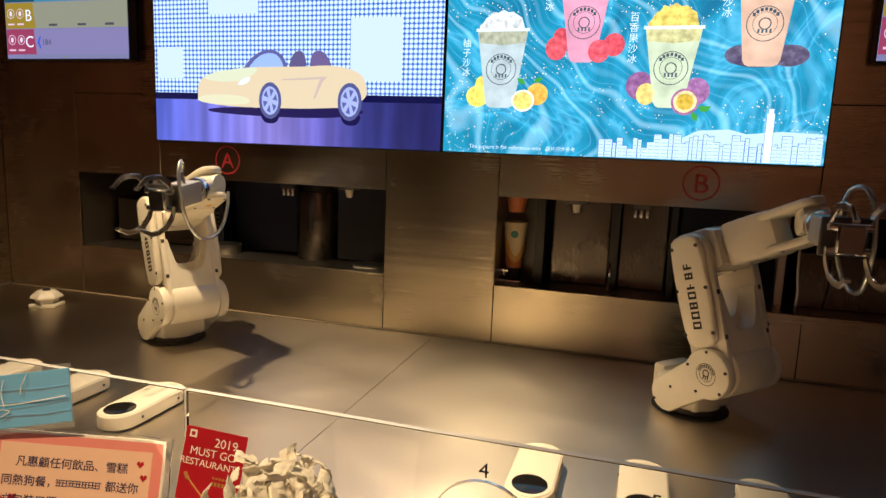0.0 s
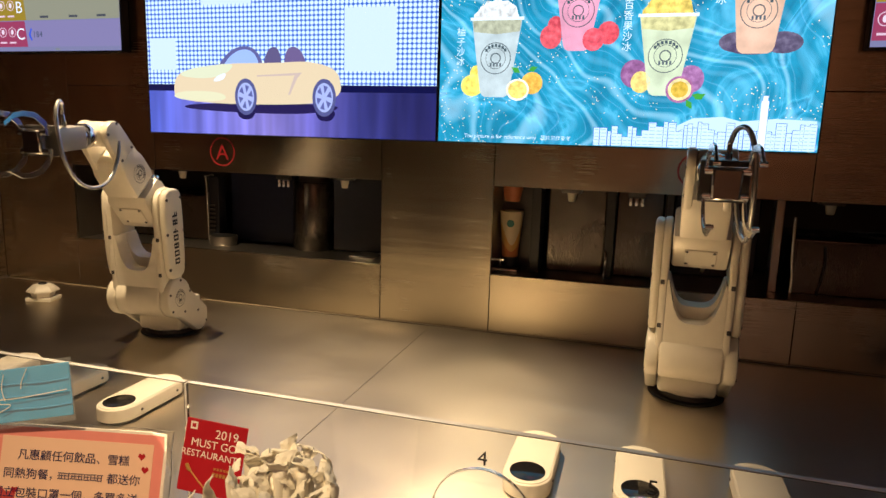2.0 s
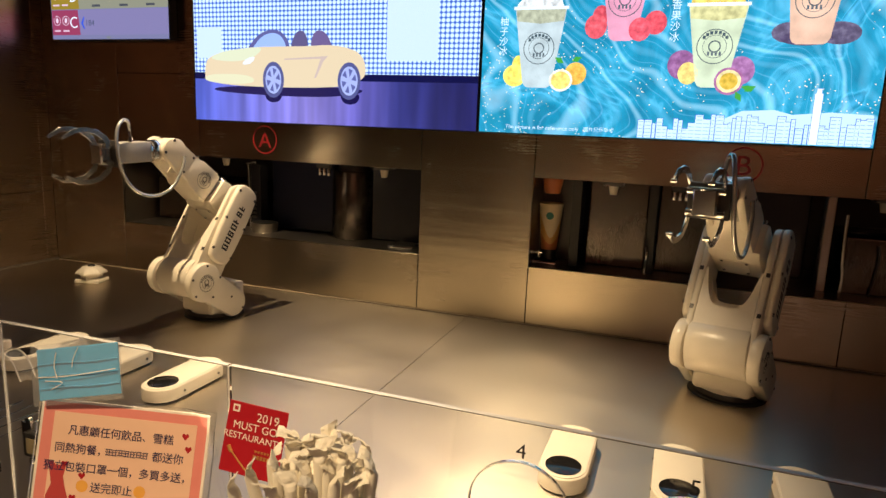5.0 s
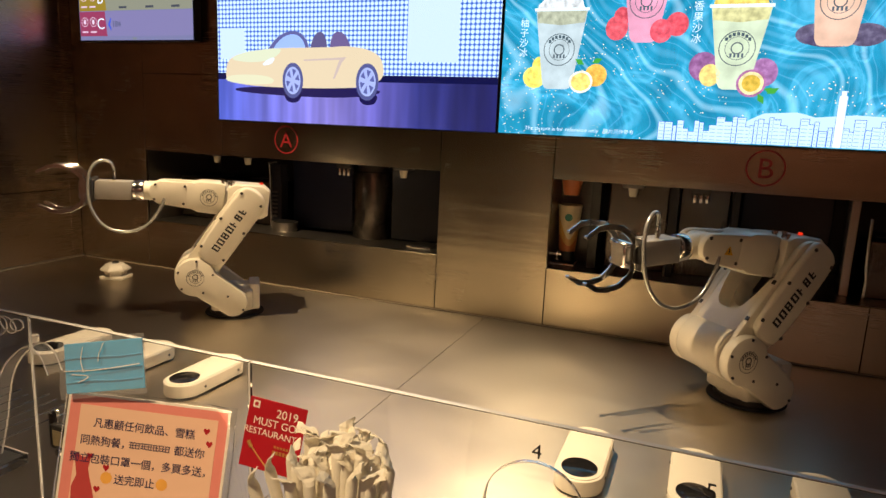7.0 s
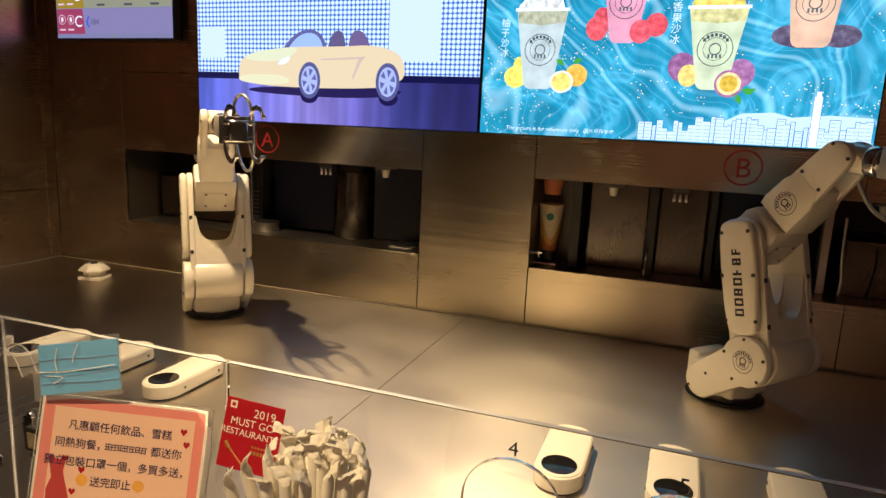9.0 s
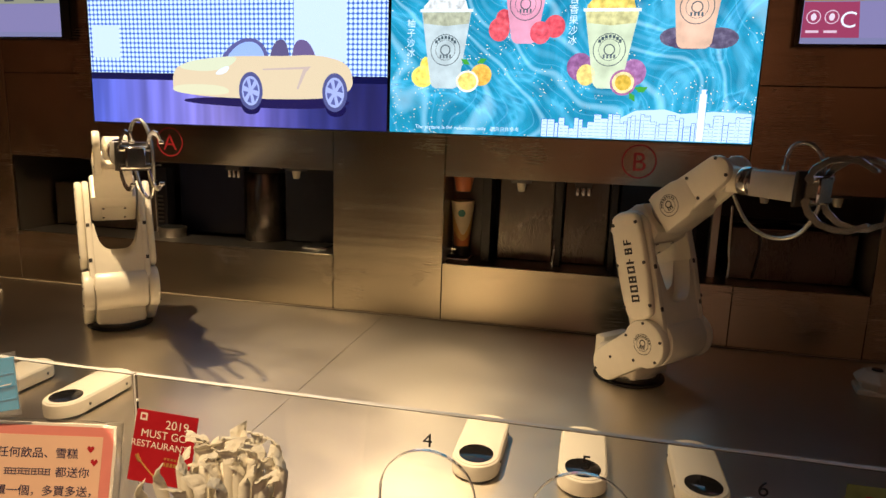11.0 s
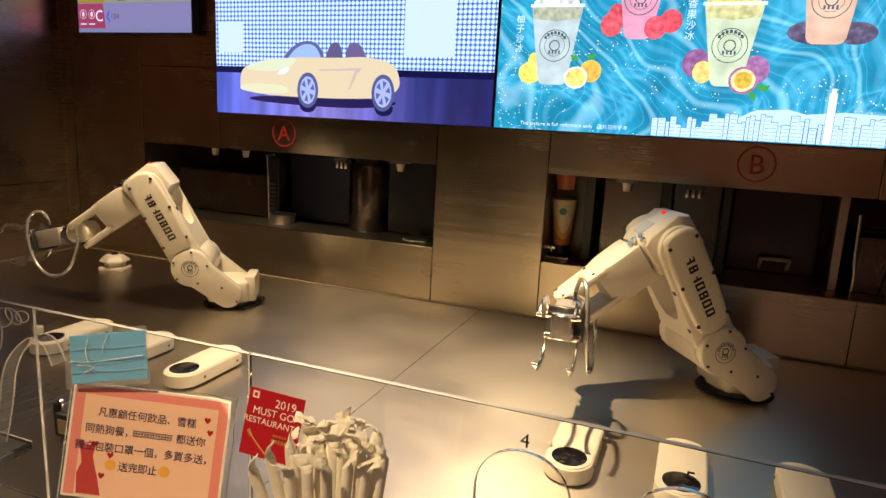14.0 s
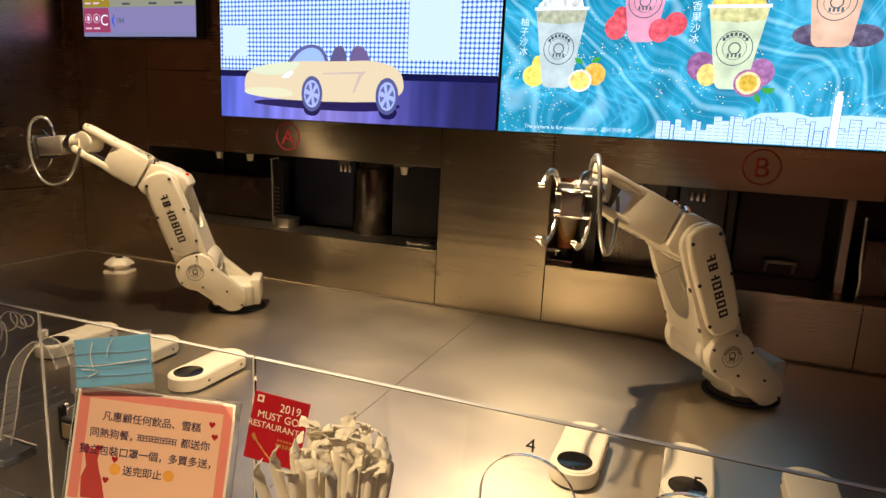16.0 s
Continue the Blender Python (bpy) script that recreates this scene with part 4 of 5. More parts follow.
for cx in (-0.05, 0.28):
    car_piece("tyre", disc(cx, -0.02, 0.048, 0.068), (84, 84, 130), 5)
    car_piece("rim", disc(cx, -0.02, 0.036, 0.053), (170, 174, 216), 6)
    for k in range(6):
        a = 2 * math.pi * k / 6 + 0.3
        car_piece("spoke_gap", [(cx + 0.01 * math.cos(a), -0.02 + 0.014 * math.sin(a)), (cx + 0.031 * math.cos(a - 0.3), -0.02 + 0.045 * math.sin(a - 0.3)), (cx + 0.031 * math.cos(a + 0.3), -0.02 + 0.045 * math.sin(a + 0.3))], (92, 94, 150), 7)

# order-number monitors
for scr, x0, x1, z0 in ((screen_l, -1.745, -1.1, 1.85), (screen_r, 1.515, 2.16, 1.838)):
    ox = (x0 + x1) / 2
    find(scr, "picture").data.materials[0] = lit(120, 115, 145)
    rows = ((z0 + 0.022, z0 + 0.125, (128, 116, 152), (150, 56, 84), "C"), (z0 + 0.128, z0 + 0.232, (140, 134, 112), (150, 120, 40), "B"), (z0 + 0.235, z0 + 0.36, (56, 124, 142), (24, 72, 84), "A"))
    for za, zb, c, d, ch in rows:
        pic(scr, "order_band", [(x0 + 0.006, za), (x0 + 0.006, zb), (x1 - 0.006, zb), (x1 - 0.006, za)], c, 1, ox, z0)
        pic(scr, "band_tab", [(x0 + 0.006, za), (x0 + 0.006, zb), (x0 + 0.155, zb), (x0 + 0.165, za)], d, 2, ox, z0)
        for cx in (0.035, 0.085):
            bm = bmesh.new()
            ring(bm, 0.02, 0.0175, 0.0008, x0 + cx - ox, (za + zb) / 2 + 0.008 - z0, 24)
            part("band_icon", bm, lit(226, 190, 200), scr)
            pic(scr, "band_icon", disc(x0 + cx, (za + zb) / 2 + 0.008, 0.008, 0.011, 10), (226, 200, 206), 4, ox, z0)
            pic(scr, "band_mark", [(x0 + cx - 0.018, za + 0.014), (x0 + cx - 0.018, za + 0.021), (x0 + cx + 0.018, za + 0.021), (x0 + cx + 0.018, za + 0.014)], (220, 180, 190), 4, ox, z0)
        text("band_letter", ch, 0.066, pose(x0 + 0.13 - ox, 0.0006, (za + zb) / 2 - 0.022 - z0, 90), lit(232, 226, 230), scr, "white band letter", "CENTER", 0.0001)
        if ch != "C":
            for cx in (0.26, 0.41, 0.55):
                pic(scr, "band_mark", [(x0 + cx - 0.022, za + 0.008), (x0 + cx - 0.022, za + 0.017), (x0 + cx + 0.022, za + 0.017), (x0 + cx + 0.022, za + 0.008)], (70, 70, 76), 4, ox, z0)
    if scr is screen_l:
        text("order_number", "184", 0.034, pose(x0 + 0.195 - ox, 0.0006, z0 + 0.06 - z0, 90), lit(70, 76, 96), scr, "dark order number", "LEFT", 0.0001)
        pic(scr, "arrow", [(x0 + 0.187, z0 + 0.045), (x0 + 0.172, z0 + 0.07), (x0 + 0.187, z0 + 0.098), (x0 + 0.192, z0 + 0.092), (x0 + 0.182, z0 + 0.07), (x0 + 0.192, z0 + 0.05)], (50, 80, 190), 4, ox, z0)
    bm = bmesh.new()
    add_box(bm, -0.01, 0.01, -0.0008, 0.0, 0.006, 0.016)
    part("maker_mark", bm, lit(120, 120, 120), scr)

# red letters in rings on the steel
for x, ch in ((-0.682, "A"), (1.087, "B")):
    t = tagged(empty("station_letter", pose(x, -0.0006, 1.467)), "red vinyl letter in a ring on brushed steel", "sign", "station letters")
    bm = bmesh.new()
    ring(bm, 0.057, 0.0515, 0, 0, 0, 48)
    part("ring", bm, RED_SIGN, t)
    text("letter", ch, 0.088, pose(0, 0, -0.031, 90), RED_SIGN, t)

# ---- machines inside the openings ----
DARK_GLOSS = plain("dark_gloss_panel", (0.02, 0.022, 0.03), 0.22)
NAVY = plain("navy_panel", (0.012, 0.016, 0.04), 0.3)
CUP_CREAM = plain("cup_cream", (0.6, 0.5, 0.32), 0.45)
CUP_ORANGE = plain("cup_orange", (0.45, 0.13, 0.04), 0.45)
CUP_GREEN = plain("cup_green", (0.02, 0.16, 0.12), 0.5)
IVORY = plain("ivory_plastic", (0.6, 0.56, 0.46), 0.4)
OZ = OZ0 - 0.002


def nozzle(x, y, z, label="pale plastic dispensing nozzle under the machine head"):
    t = tagged(empty("nozzle", pose(x, y, z)), label, "nozzle", "dispensing nozzles")
    bm = bmesh.new()
    add_box(bm, -0.035, 0.035, -0.03, 0.03, 0.012, OZ1 - z + 0.001, 0.003)
    part("head", bm, DARK_STEEL, t, "", True)
    bm = bmesh.new()
    add_cyl(bm, Matrix.Translation((0, 0, -0.02)), 0.012, 0.018, 0.034, 20, 0.002)
    part("tip", bm, IVORY, t, "", True)
    return t


for x, z in ((-1.16, 1.36), (-0.22, 1.355), (-0.99, 1.36), (0.685, 1.352), (1.524, 1.356), (1.753, 1.356)):
    nozzle(x, 0.15, z)


def cabinet(name, x0, x1, y0, y1, z0, z1, mat, label, category, seam=0.0):
    t = tagged(empty(name, pose((x0 + x1) / 2, (y0 + y1) / 2, z0)), label, category)
    w, d, h = (x1 - x0) / 2, (y1 - y0) / 2, z1 - z0
    part("body", box(-w, w, -d + 0.006, d, 0, h, 0.003), mat, t, "", True)
    part("front_panel", box(-w + 0.004, w - 0.004, -d, -d + 0.0055, 0.004, h - 0.004, 0.002, 1), mat, t, "", True)
    return t


cabinet("drinks_machine", -1.425, -0.9, 0.2, 0.48, OZ, 1.262, SHADED_STEEL, "low brushed steel machine housing in the opening", "machine")
cabinet("control_panel", -0.815, -0.5, 0.24, 0.48, OZ, OZ1 - 0.002, NAVY, "dark navy glossy machine front", "machine")
cabinet("drinks_machine", -0.298, -0.01, 0.2, 0.48, OZ, OZ1 - 0.002, DARK_GLOSS, "dark glossy machine front behind a nozzle", "machine")
cabinet("drinks_machine", 0.6, 0.812, 0.17, 0.48, OZ, OZ1 - 0.002, SHADED_STEEL, "brushed steel ice machine front", "machine")
cabinet("drinks_machine", 0.845, 1.01, 0.17, 0.48, OZ, OZ1 - 0.002, SHADED_STEEL, "brushed steel machine front with a clamp", "machine")
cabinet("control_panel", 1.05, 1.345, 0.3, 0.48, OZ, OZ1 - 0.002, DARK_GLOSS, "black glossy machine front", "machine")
cabinet("sink_unit", 1.43, 1.83, 0.13, 0.48, OZ, 1.25, SHADED_STEEL, "brushed steel basin housing in the opening", "machine")
for x0, x1 in ((0.548, 0.582), (0.8125, 0.8445), (1.012, 1.036)):
    t = tagged(part("divider_post", box(x0, x1, 0.1, 0.2, OZ, OZ1 + 0.0005, 0.002, 1), BLACK), "black upright divider between machines", "post", "divider posts")
tagged(part("divider_post", box(1.36, 1.386, 0.13, 0.18, OZ, OZ1 + 0.0005, 0.002, 1), STEEL_FIT), "brushed steel upright post", "post", "divider posts")

# tall steel canister with its bracket
can = tagged(empty("steel_canister", pose(-0.39, 0.22, OZ)), "tall brushed steel canister under a clamp", "canister")
bm = bmesh.new()
add_cyl(bm, Matrix.Identity(4), 0.09, 0.09, 0.285, 48, 0.004)
part("body", bm, SHADED_STEEL, can, "", True)
bm = bmesh.new()
add_cyl(bm, Matrix.Translation((0, 0, 0.285)), 0.07, 0.06, 0.03, 40, 0.003)
part("lid", bm, DARK_STEEL, can, "", True)


def clamp(x, y):
    t = tagged(empty("clamp", pose(x, y, 1.345)), "small chrome clamp under the machine head", "clamp", "chrome clamps")
    part("rail", box(-0.03, 0.03, -0.012, 0.012, 0.018, OZ1 - 1.345 + 0.001, 0.002, 1), DARK_STEEL, t)
    for k in (-0.02, 0.0, 0.02):
        bm = bmesh.new()
        add_cyl(bm, Matrix.Translation((k, 0, -0.012)), 0.007, 0.007, 0.03, 14, 0.002)
        part("jaw", bm, CHROME, t, "", True)


clamp(-0.455, 0.08)
clamp(0.912, 0.1)

# grip frame and small drum
fr = tagged(empty("wire_handle", pose(-0.85, 0.13, OZ)), "thin bright steel handle frame on a machine door", "handle")
bm = bmesh.new()
tube(bm, [(-0.03, 0.04, 0.0), (-0.03, 0.03, 0.27), (-0.028, 0.02, 0.285), (0.03, -0.01, 0.3), (0.034, -0.01, 0.296)], 0.004)
part("rod", bm, CHROME, fr, "", True)
bm = bmesh.new()
for k in range(7):
    add_box(bm, -0.018, 0.008, 0.03, 0.034, 0.05 + k * 0.018, 0.058 + k * 0.018)
part("vent", bm, DARK_STEEL, fr)
part("door", box(-0.022, 0.026, 0.035, 0.09, 0.0, 0.285, 0.002, 1), DARK_GLOSS, fr)
dr = tagged(empty("drip_cup", pose(-0.778, 0.13, OZ)), "small steel drip cup on the sill", "cup")
bm = bmesh.new()
add_cyl(bm, Matrix.Identity(4), 0.055, 0.058, 0.04, 36, 0.002)
part("bowl", bm, STEEL_FIT, dr, "", True)
bm = bmesh.new()
add_cyl(bm, Matrix.Translation((0, 0, 0.0402)), 0.05, 0.05, 0.002, 32)
part("grate", bm, BLACK, dr, "", True)
for x in (-0.11, 0.457):
    t = tagged(empty("drip_tray", pose(x, 0.12, OZ)), "narrow polished steel drip tray on the sill", "tray", "drip trays")
    part("pan", box(-0.052, 0.052, -0.05, 0.05, 0, 0.01, 0.003), CHROME, t, "", True)
    part("grid", box(-0.046, 0.046, -0.044, 0.044, 0.0102, 0.012), DARK_STEEL, t)
st = tagged(empty("sensor_stand", pose(0.44, 0.1, OZ + 0.0125)), "tiny chrome sensor post beside the cup", "sensor")
bm = bmesh.new()
add_cyl(bm, Matrix.Identity(4), 0.003, 0.003, 0.034, 10)
add_box(bm, -0.014, 0.014, -0.003, 0.003, 0.024, 0.029)
part("post", bm, CHROME, st)
rod = tagged(empty("spray_rod", pose(1.418, 0.1, OZ)), "bright steel rod with a curved spout", "tap")
bm = bmesh.new()
tube(bm, [(0.004, 0, 0), (0.006, 0, 0.06), (0, 0, 0.12), (-0.004, 0, 0.26)], 0.005)
part("pipe", bm, CHROME, rod, "", True)
bm = bmesh.new()
tube(bm, [(0.09, 0.02, 0), (0.1, 0.02, 0.06), (0.105, 0.02, 0.12), (0.1, 0.02, 0.165)], 0.003)
part("thin_pipe", bm, DARK_STEEL, rod, "", True)
tap = tagged(empty("drain_tap", pose(0.818, 0.085, OZ)), "small chrome drain tap", "tap")
bm = bmesh.new()
tube(bm, [(0, 0, 0), (0, 0, 0.03), (0.004, -0.01, 0.07), (0, 0, 0.1)], 0.005)
part("spout", bm, CHROME, tap, "", True)
hb = tagged(empty("grip_handle", pose(1.21, 0.27, OZ + 0.02)), "pale plastic grip handle on the black machine", "handle")
bm = bmesh.new()
tube(bm, [(-0.045, 0.03, 0), (-0.045, 0.0, 0.03), (-0.04, -0.006, 0.038), (0.04, -0.006, 0.038), (0.045, 0.0, 0.03), (0.045, 0.03, 0)], 0.007)
part("bar", bm, IVORY, hb, "", True)


def paper_cup(x, y, z, flip=False):
    t = tagged(empty("paper_cup", pose(x, y, z)), "cream and orange paper cup with a green dot", "cup", "paper cups")
    n = 36
    rb, rt, h = 0.029, 0.044, 0.17
    bm = bmesh.new()
    lv = [(0, rb), (0.3, None), (0.62, None), (1.0, rt)]
    rings = []
    for k in range(n):
        a = 2 * math.pi * k / n
        wave = 0.07 + 0.035 * math.sin(a * 2 + 1)
        col = [(0, rb), (wave * 0.6, 0), (wave * 1.3, 0), (h, rt)]
        rings.append([bm.verts.new(((rb + (rt - rb) * zz / h) * math.cos(a), (rb + (rt - rb) * zz / h) * math.sin(a), zz)) for zz, _ in col])
    for k in range(n):
        a, b = rings[k], rings[(k + 1) % n]
        for i in range(3):
            f = bm.faces.new((a[i], b[i], b[i + 1], a[i + 1]))
            f.material_index = (1, 2, 0)[i]
    bm.faces.new([r[0] for r in rings][::-1])
    part("wall", bm, [CUP_CREAM, CUP_ORANGE, plain("cup_yellow", (0.55, 0.3, 0.08), 0.45)], t, "", True)
    bm = bmesh.new()
    tube(bm, [(rt * math.cos(2 * math.pi * k / 24), rt * math.sin(2 * math.pi * k / 24), h) for k in range(25)], 0.002, 8)
    part("rim", bm, CUP_CREAM, t, "", True)
    bm = bmesh.new()
    add_cyl(bm, Matrix.Translation((0.004, -0.0385, 0.128)) @ Matrix.Rotation(radians(96), 4, "X"), 0.014, 0.014, 0.002, 20)
    part("dot", bm, CUP_GREEN, t)
    return t


paper_cup(0.468, 0.14, 1.115)
rack = tagged(empty("cup_rack", pose(0.468, 0.14, OZ + 0.0125)), "black cup dispenser ring with a stack of orange cups", "dispenser")
bm = bmesh.new()
add_cyl(bm, Matrix.Identity(4), 0.03, 0.028, 0.037, 24)
part("seat", bm, BLACK, rack, "", True)
bm = bmesh.new()
add_cyl(bm, Matrix.Translation((0, 0, 0.245)), 0.028, 0.04, 0.062, 28)
part("stacked_cup", bm, CUP_ORANGE, rack, "", True)
part("back", box(-0.05, 0.075, 0.05, 0.06, -0.01, 0.3), DARK_STEEL, rack)

# ---- things at the front of the counter ----
PINK = plain("paper_pink", (0.78, 0.26, 0.22), 0.55, grain=0.05)
PEACH = plain("paper_peach", (0.86, 0.56, 0.4), 0.5, grain=0.06, scale=5)
PAPER = plain("paper_white", (0.84, 0.78, 0.68), 0.55)
CARD_RED = plain("card_red", (0.42, 0.01, 0.02), 0.4)
GOLD = plain("gold_print", (0.7, 0.42, 0.12), 0.35, 0.6)
BLUE = plain("mask_blue", (0.03, 0.32, 0.6), 0.6, grain=0.1, scale=90, bump=0.2)
NAVY_INK = plain("navy_ink", (0.02, 0.02, 0.09), 0.5)
STRAW_PAPER = plain("straw_paper", (0.88, 0.82, 0.68), 0.6, grain=0.1, scale=60, bump=0.15)
FILM = plain("clear_film", (0.9, 0.93, 0.95), 0.12)
FILM.node_tree.nodes["Principled BSDF"].inputs["Alpha"].default_value = 0.08


def board(name, m, w, h, mat, label, category, thick=0.002):
    t = tagged(empty(name, m), label, category)
    part("sheet", box(-w / 2, w / 2, 0, thick, -h / 2, h / 2, 0.0004, 1), mat, t)
    return t


def leaning(x, y, z, yaw, lean, roll):
    return Matrix.Translation((x, y, z)) @ pose(0, 0, 0, 0, 0, yaw) @ pose(0, 0, 0, -lean, 0, 0) @ pose(0, 0, 0, 0, -roll, 0)


SW, SH = 0.242, 0.173
sign = board("notice_sign", leaning(0.191, -1.604, 1.055, 20, 12.5, -4), SW, SH, PAPER, "pink and peach paper notice with dark writing in a clear stand", "sign")
part("border", box(-SW / 2 + 0.004, SW / 2 - 0.004, -0.0004, 0, -SH / 2 + 0.004, SH / 2 - 0.004), PINK, sign)
part("field", box(-SW / 2 + 0.02, SW / 2 - 0.018, -0.0008, -0.0004, -SH / 2 + 0.004, SH / 2 - 0.017), PEACH, sign)
random.seed(11)


def glyph(parent, cx, cz, s, mat, y):
    """One plain block sign of several bars, the size of a printed character."""
    bm = bmesh.new()
    w = s * 0.09
    for k in range(3):
        z = cz + s * (0.38 - 0.36 * k + random.uniform(-0.04, 0.04))
        a, b = random.uniform(0.3, 0.46), random.uniform(0.3, 0.46)
        add_box(bm, cx - s * a, cx + s * b, y - 0.0002, y + 0.0002, z - w / 2, z + w / 2)
    for k in range(2):
        x = cx + s * ((-0.22, 0.2)[k] + random.uniform(-0.08, 0.08))
        add_box(bm, x - w / 2, x + w / 2, y - 0.0001, y + 0.0001, cz - s * random.uniform(0.3, 0.46), cz + s * random.uniform(0.2, 0.45))
    part("character", bm, mat, parent)


CS = 0.0154
for z, x0, words in ((0.0395, -0.079, "凡惠顧任何飲品、雪糕"), (0.0135, -0.0955, "同熱狗餐，"), (0.0135, 0.0436, "都送你"), (-0.0125, -0.108, "獨立包裝口罩一個，多買多送，"), (-0.0385, -0.0385, "送完即止")):
    for k, ch in enumerate(words):
        text("character", ch, CS, pose(x0 + k * CS * 0.98, -0.0012, z, 90), NAVY_INK, sign, "", "LEFT", 0.0002)
for k in range(7):
    glyph(sign, -0.0185 + k * 0.0087, 0.019, 0.0105, NAVY_INK, -0.0012)
for x in (-0.05, 0.032):
    bm = flat(disc(x, -0.0325, 0.0085, 0.0085), -0.0011)
    part("face_spot", bm, plain("spot_orange", (0.85, 0.42, 0.08), 0.5), sign)
for x, z in ((0.088, 0.052), (0.094, 0.034), (-0.052, -0.018), (-0.062, -0.05), (-0.078, -0.004)):
    r = 0.0045
    heart = [(x, z - r * 1.2), (x + r * 1.1, z + r * 0.1), (x + r * 0.9, z + r * 0.8), (x + r * 0.45, z + r), (x, z + r * 0.5), (x - r * 0.45, z + r), (x - r * 0.9, z + r * 0.8), (x - r * 1.1, z + r * 0.1)]
    part("heart", flat(heart, -0.0011), CARD_RED, sign)
cat = [(-0.097, -0.08), (-0.1, -0.05), (-0.094, -0.033), (-0.097, -0.02), (-0.101, -0.004), (-0.096, 0.0), (-0.09, -0.006), (-0.084, -0.006), (-0.078, 0.0), (-0.076, -0.008), (-0.078, -0.022), (-0.074, -0.036), (-0.068, -0.052), (-0.063, -0.07), (-0.06, -0.08)]
part("animal_shape", flat(cat, -0.0011), plain("animal_red", (0.5, 0.06, 0.06), 0.5), sign, "plain red animal shape")
holder = part("holder", box(-SW / 2 - 0.006, SW / 2 + 0.008, 0.003, 0.0055, -SH / 2 - 0.098, SH / 2 + 0.004, 0.0008, 1), ACRYLIC, sign, "clear acrylic stand plate")
holder.visible_shadow = False

mask = tagged(empty("face_mask", leaning(0.133, -1.612, 1.191, 15, 13, 9.3)), "blue pleated face mask in a clear film bag", "mask")
part("cloth", box(-0.06, 0.06, 0, 0.003, -0.036, 0.036, 0.0012, 2), BLUE, mask)
for z in (-0.02, -0.003, 0.014):
    bm = bmesh.new()
    tube(bm, [(-0.059, -0.0008, z), (-0.02, -0.0014, z + 0.001), (0.02, -0.0012, z - 0.001), (0.059, -0.0008, z)], 0.0012, 6)
    part("pleat", bm, BLUE, mask, "", True)
bm = bmesh.new()
nx, nz = 16, 10
grid = [[bm.verts.new((-0.066 + 0.132 * i / nx, -0.0042 - 0.0018 * noise.noise((i * 0.6, j * 0.8, 3)), -0.043 + 0.086 * j / nz)) for j in range(nz + 1)] for i in range(nx + 1)]
for i in range(nx):
    for j in range(nz):
        bm.faces.new((grid[i][j], grid[i + 1][j], grid[i + 1][j + 1], grid[i][j + 1]))
bag = part("film_bag", bm, None, mask, "crinkled clear film", True)
bag.data.materials.clear()
bag.data.materials.append(FILM)
so = bag.modifiers.new("thickness", "SOLIDIFY")
so.thickness = 0.0004
bag.visible_shadow = False
# thin white tubes stand for the highlights on the film's folds
for pts in ([(-0.026, -0.0066, 0.03), (-0.03, -0.0068, 0.012), (-0.027, -0.0066, -0.006)], [(0.006, -0.0066, 0.034), (-0.002, -0.0068, 0.018), (-0.004, -0.0066, 0.008)], [(-0.045, -0.0066, -0.008), (-0.02, -0.0066, -0.012), (-0.036, -0.0066, -0.02)], [(-0.058, -0.0066, -0.002), (-0.01, -0.0068, -0.004), (0.058, -0.0066, 0.0)]):
    bm = bmesh.new()
    tube(bm, pts, 0.0006, 5)
    part("crease", bm, PAPER, mask, "", True)

CW, CH = 0.086, 0.096
card = board("award_card", leaning(0.399, -1.578, 1.126, 8, 12, -5.5), CW, CH, CARD_RED, "red printed award card with gold fork against the acrylic", "card", 0.001)
text("card_year", "2019", 0.0165, pose(0.032, -0.0004, 0.027, 90), PAPER, card, "", "RIGHT", 0.0001)
text("card_line", "MUST GO", 0.0148, pose(0.032, -0.0004, 0.0125, 90), PAPER, card, "", "RIGHT", 0.0001)
text("card_line", "RESTAURANT", 0.0128, pose(0.0345, -0.0004, -0.001, 90), PAPER, card, "", "RIGHT", 0.0001)
for k in range(6):
    part("card_mark", box(0.004 + k * 0.0046, 0.007 + k * 0.0046, -0.0004, 0, -0.014, -0.011), GOLD, card)
    part("card_mark", box(0.003 + k * 0.005, 0.0066 + k * 0.005, -0.0004, 0, -0.0225, -0.0175), GOLD, card)
part("corner_mark", box(-0.037, -0.027, -0.0004, 0, 0.034, 0.044, 0.0001, 1), PAPER, card)
part("corner_inner", box(-0.0345, -0.0295, -0.0006, -0.0004, 0.0365, 0.0415), CARD_RED, card)
bm = bmesh.new()
tube(bm, [(-0.028, -0.0006, -0.02), (-0.014, -0.0008, -0.032), (0.0, -0.0008, -0.043)], 0.0011, 6)
tube(bm, [(-0.034, -0.0006, -0.012), (-0.031, -0.0007, -0.017), (-0.028, -0.0006, -0.02)], 0.0026, 6)
part("fork", bm, GOLD, card, "", True)

# straws in paper, standing in a holder
cup = tagged(empty("straw_holder", pose(0.556, -1.685, TOP)), "round steel holder for wrapped straws", "holder")
bm = bmesh.new()
add_cyl(bm, Matrix.Identity(4), 0.061, 0.063, 0.16, 40, 0.002)
part("can", bm, STEEL_FIT, cup, "", True)


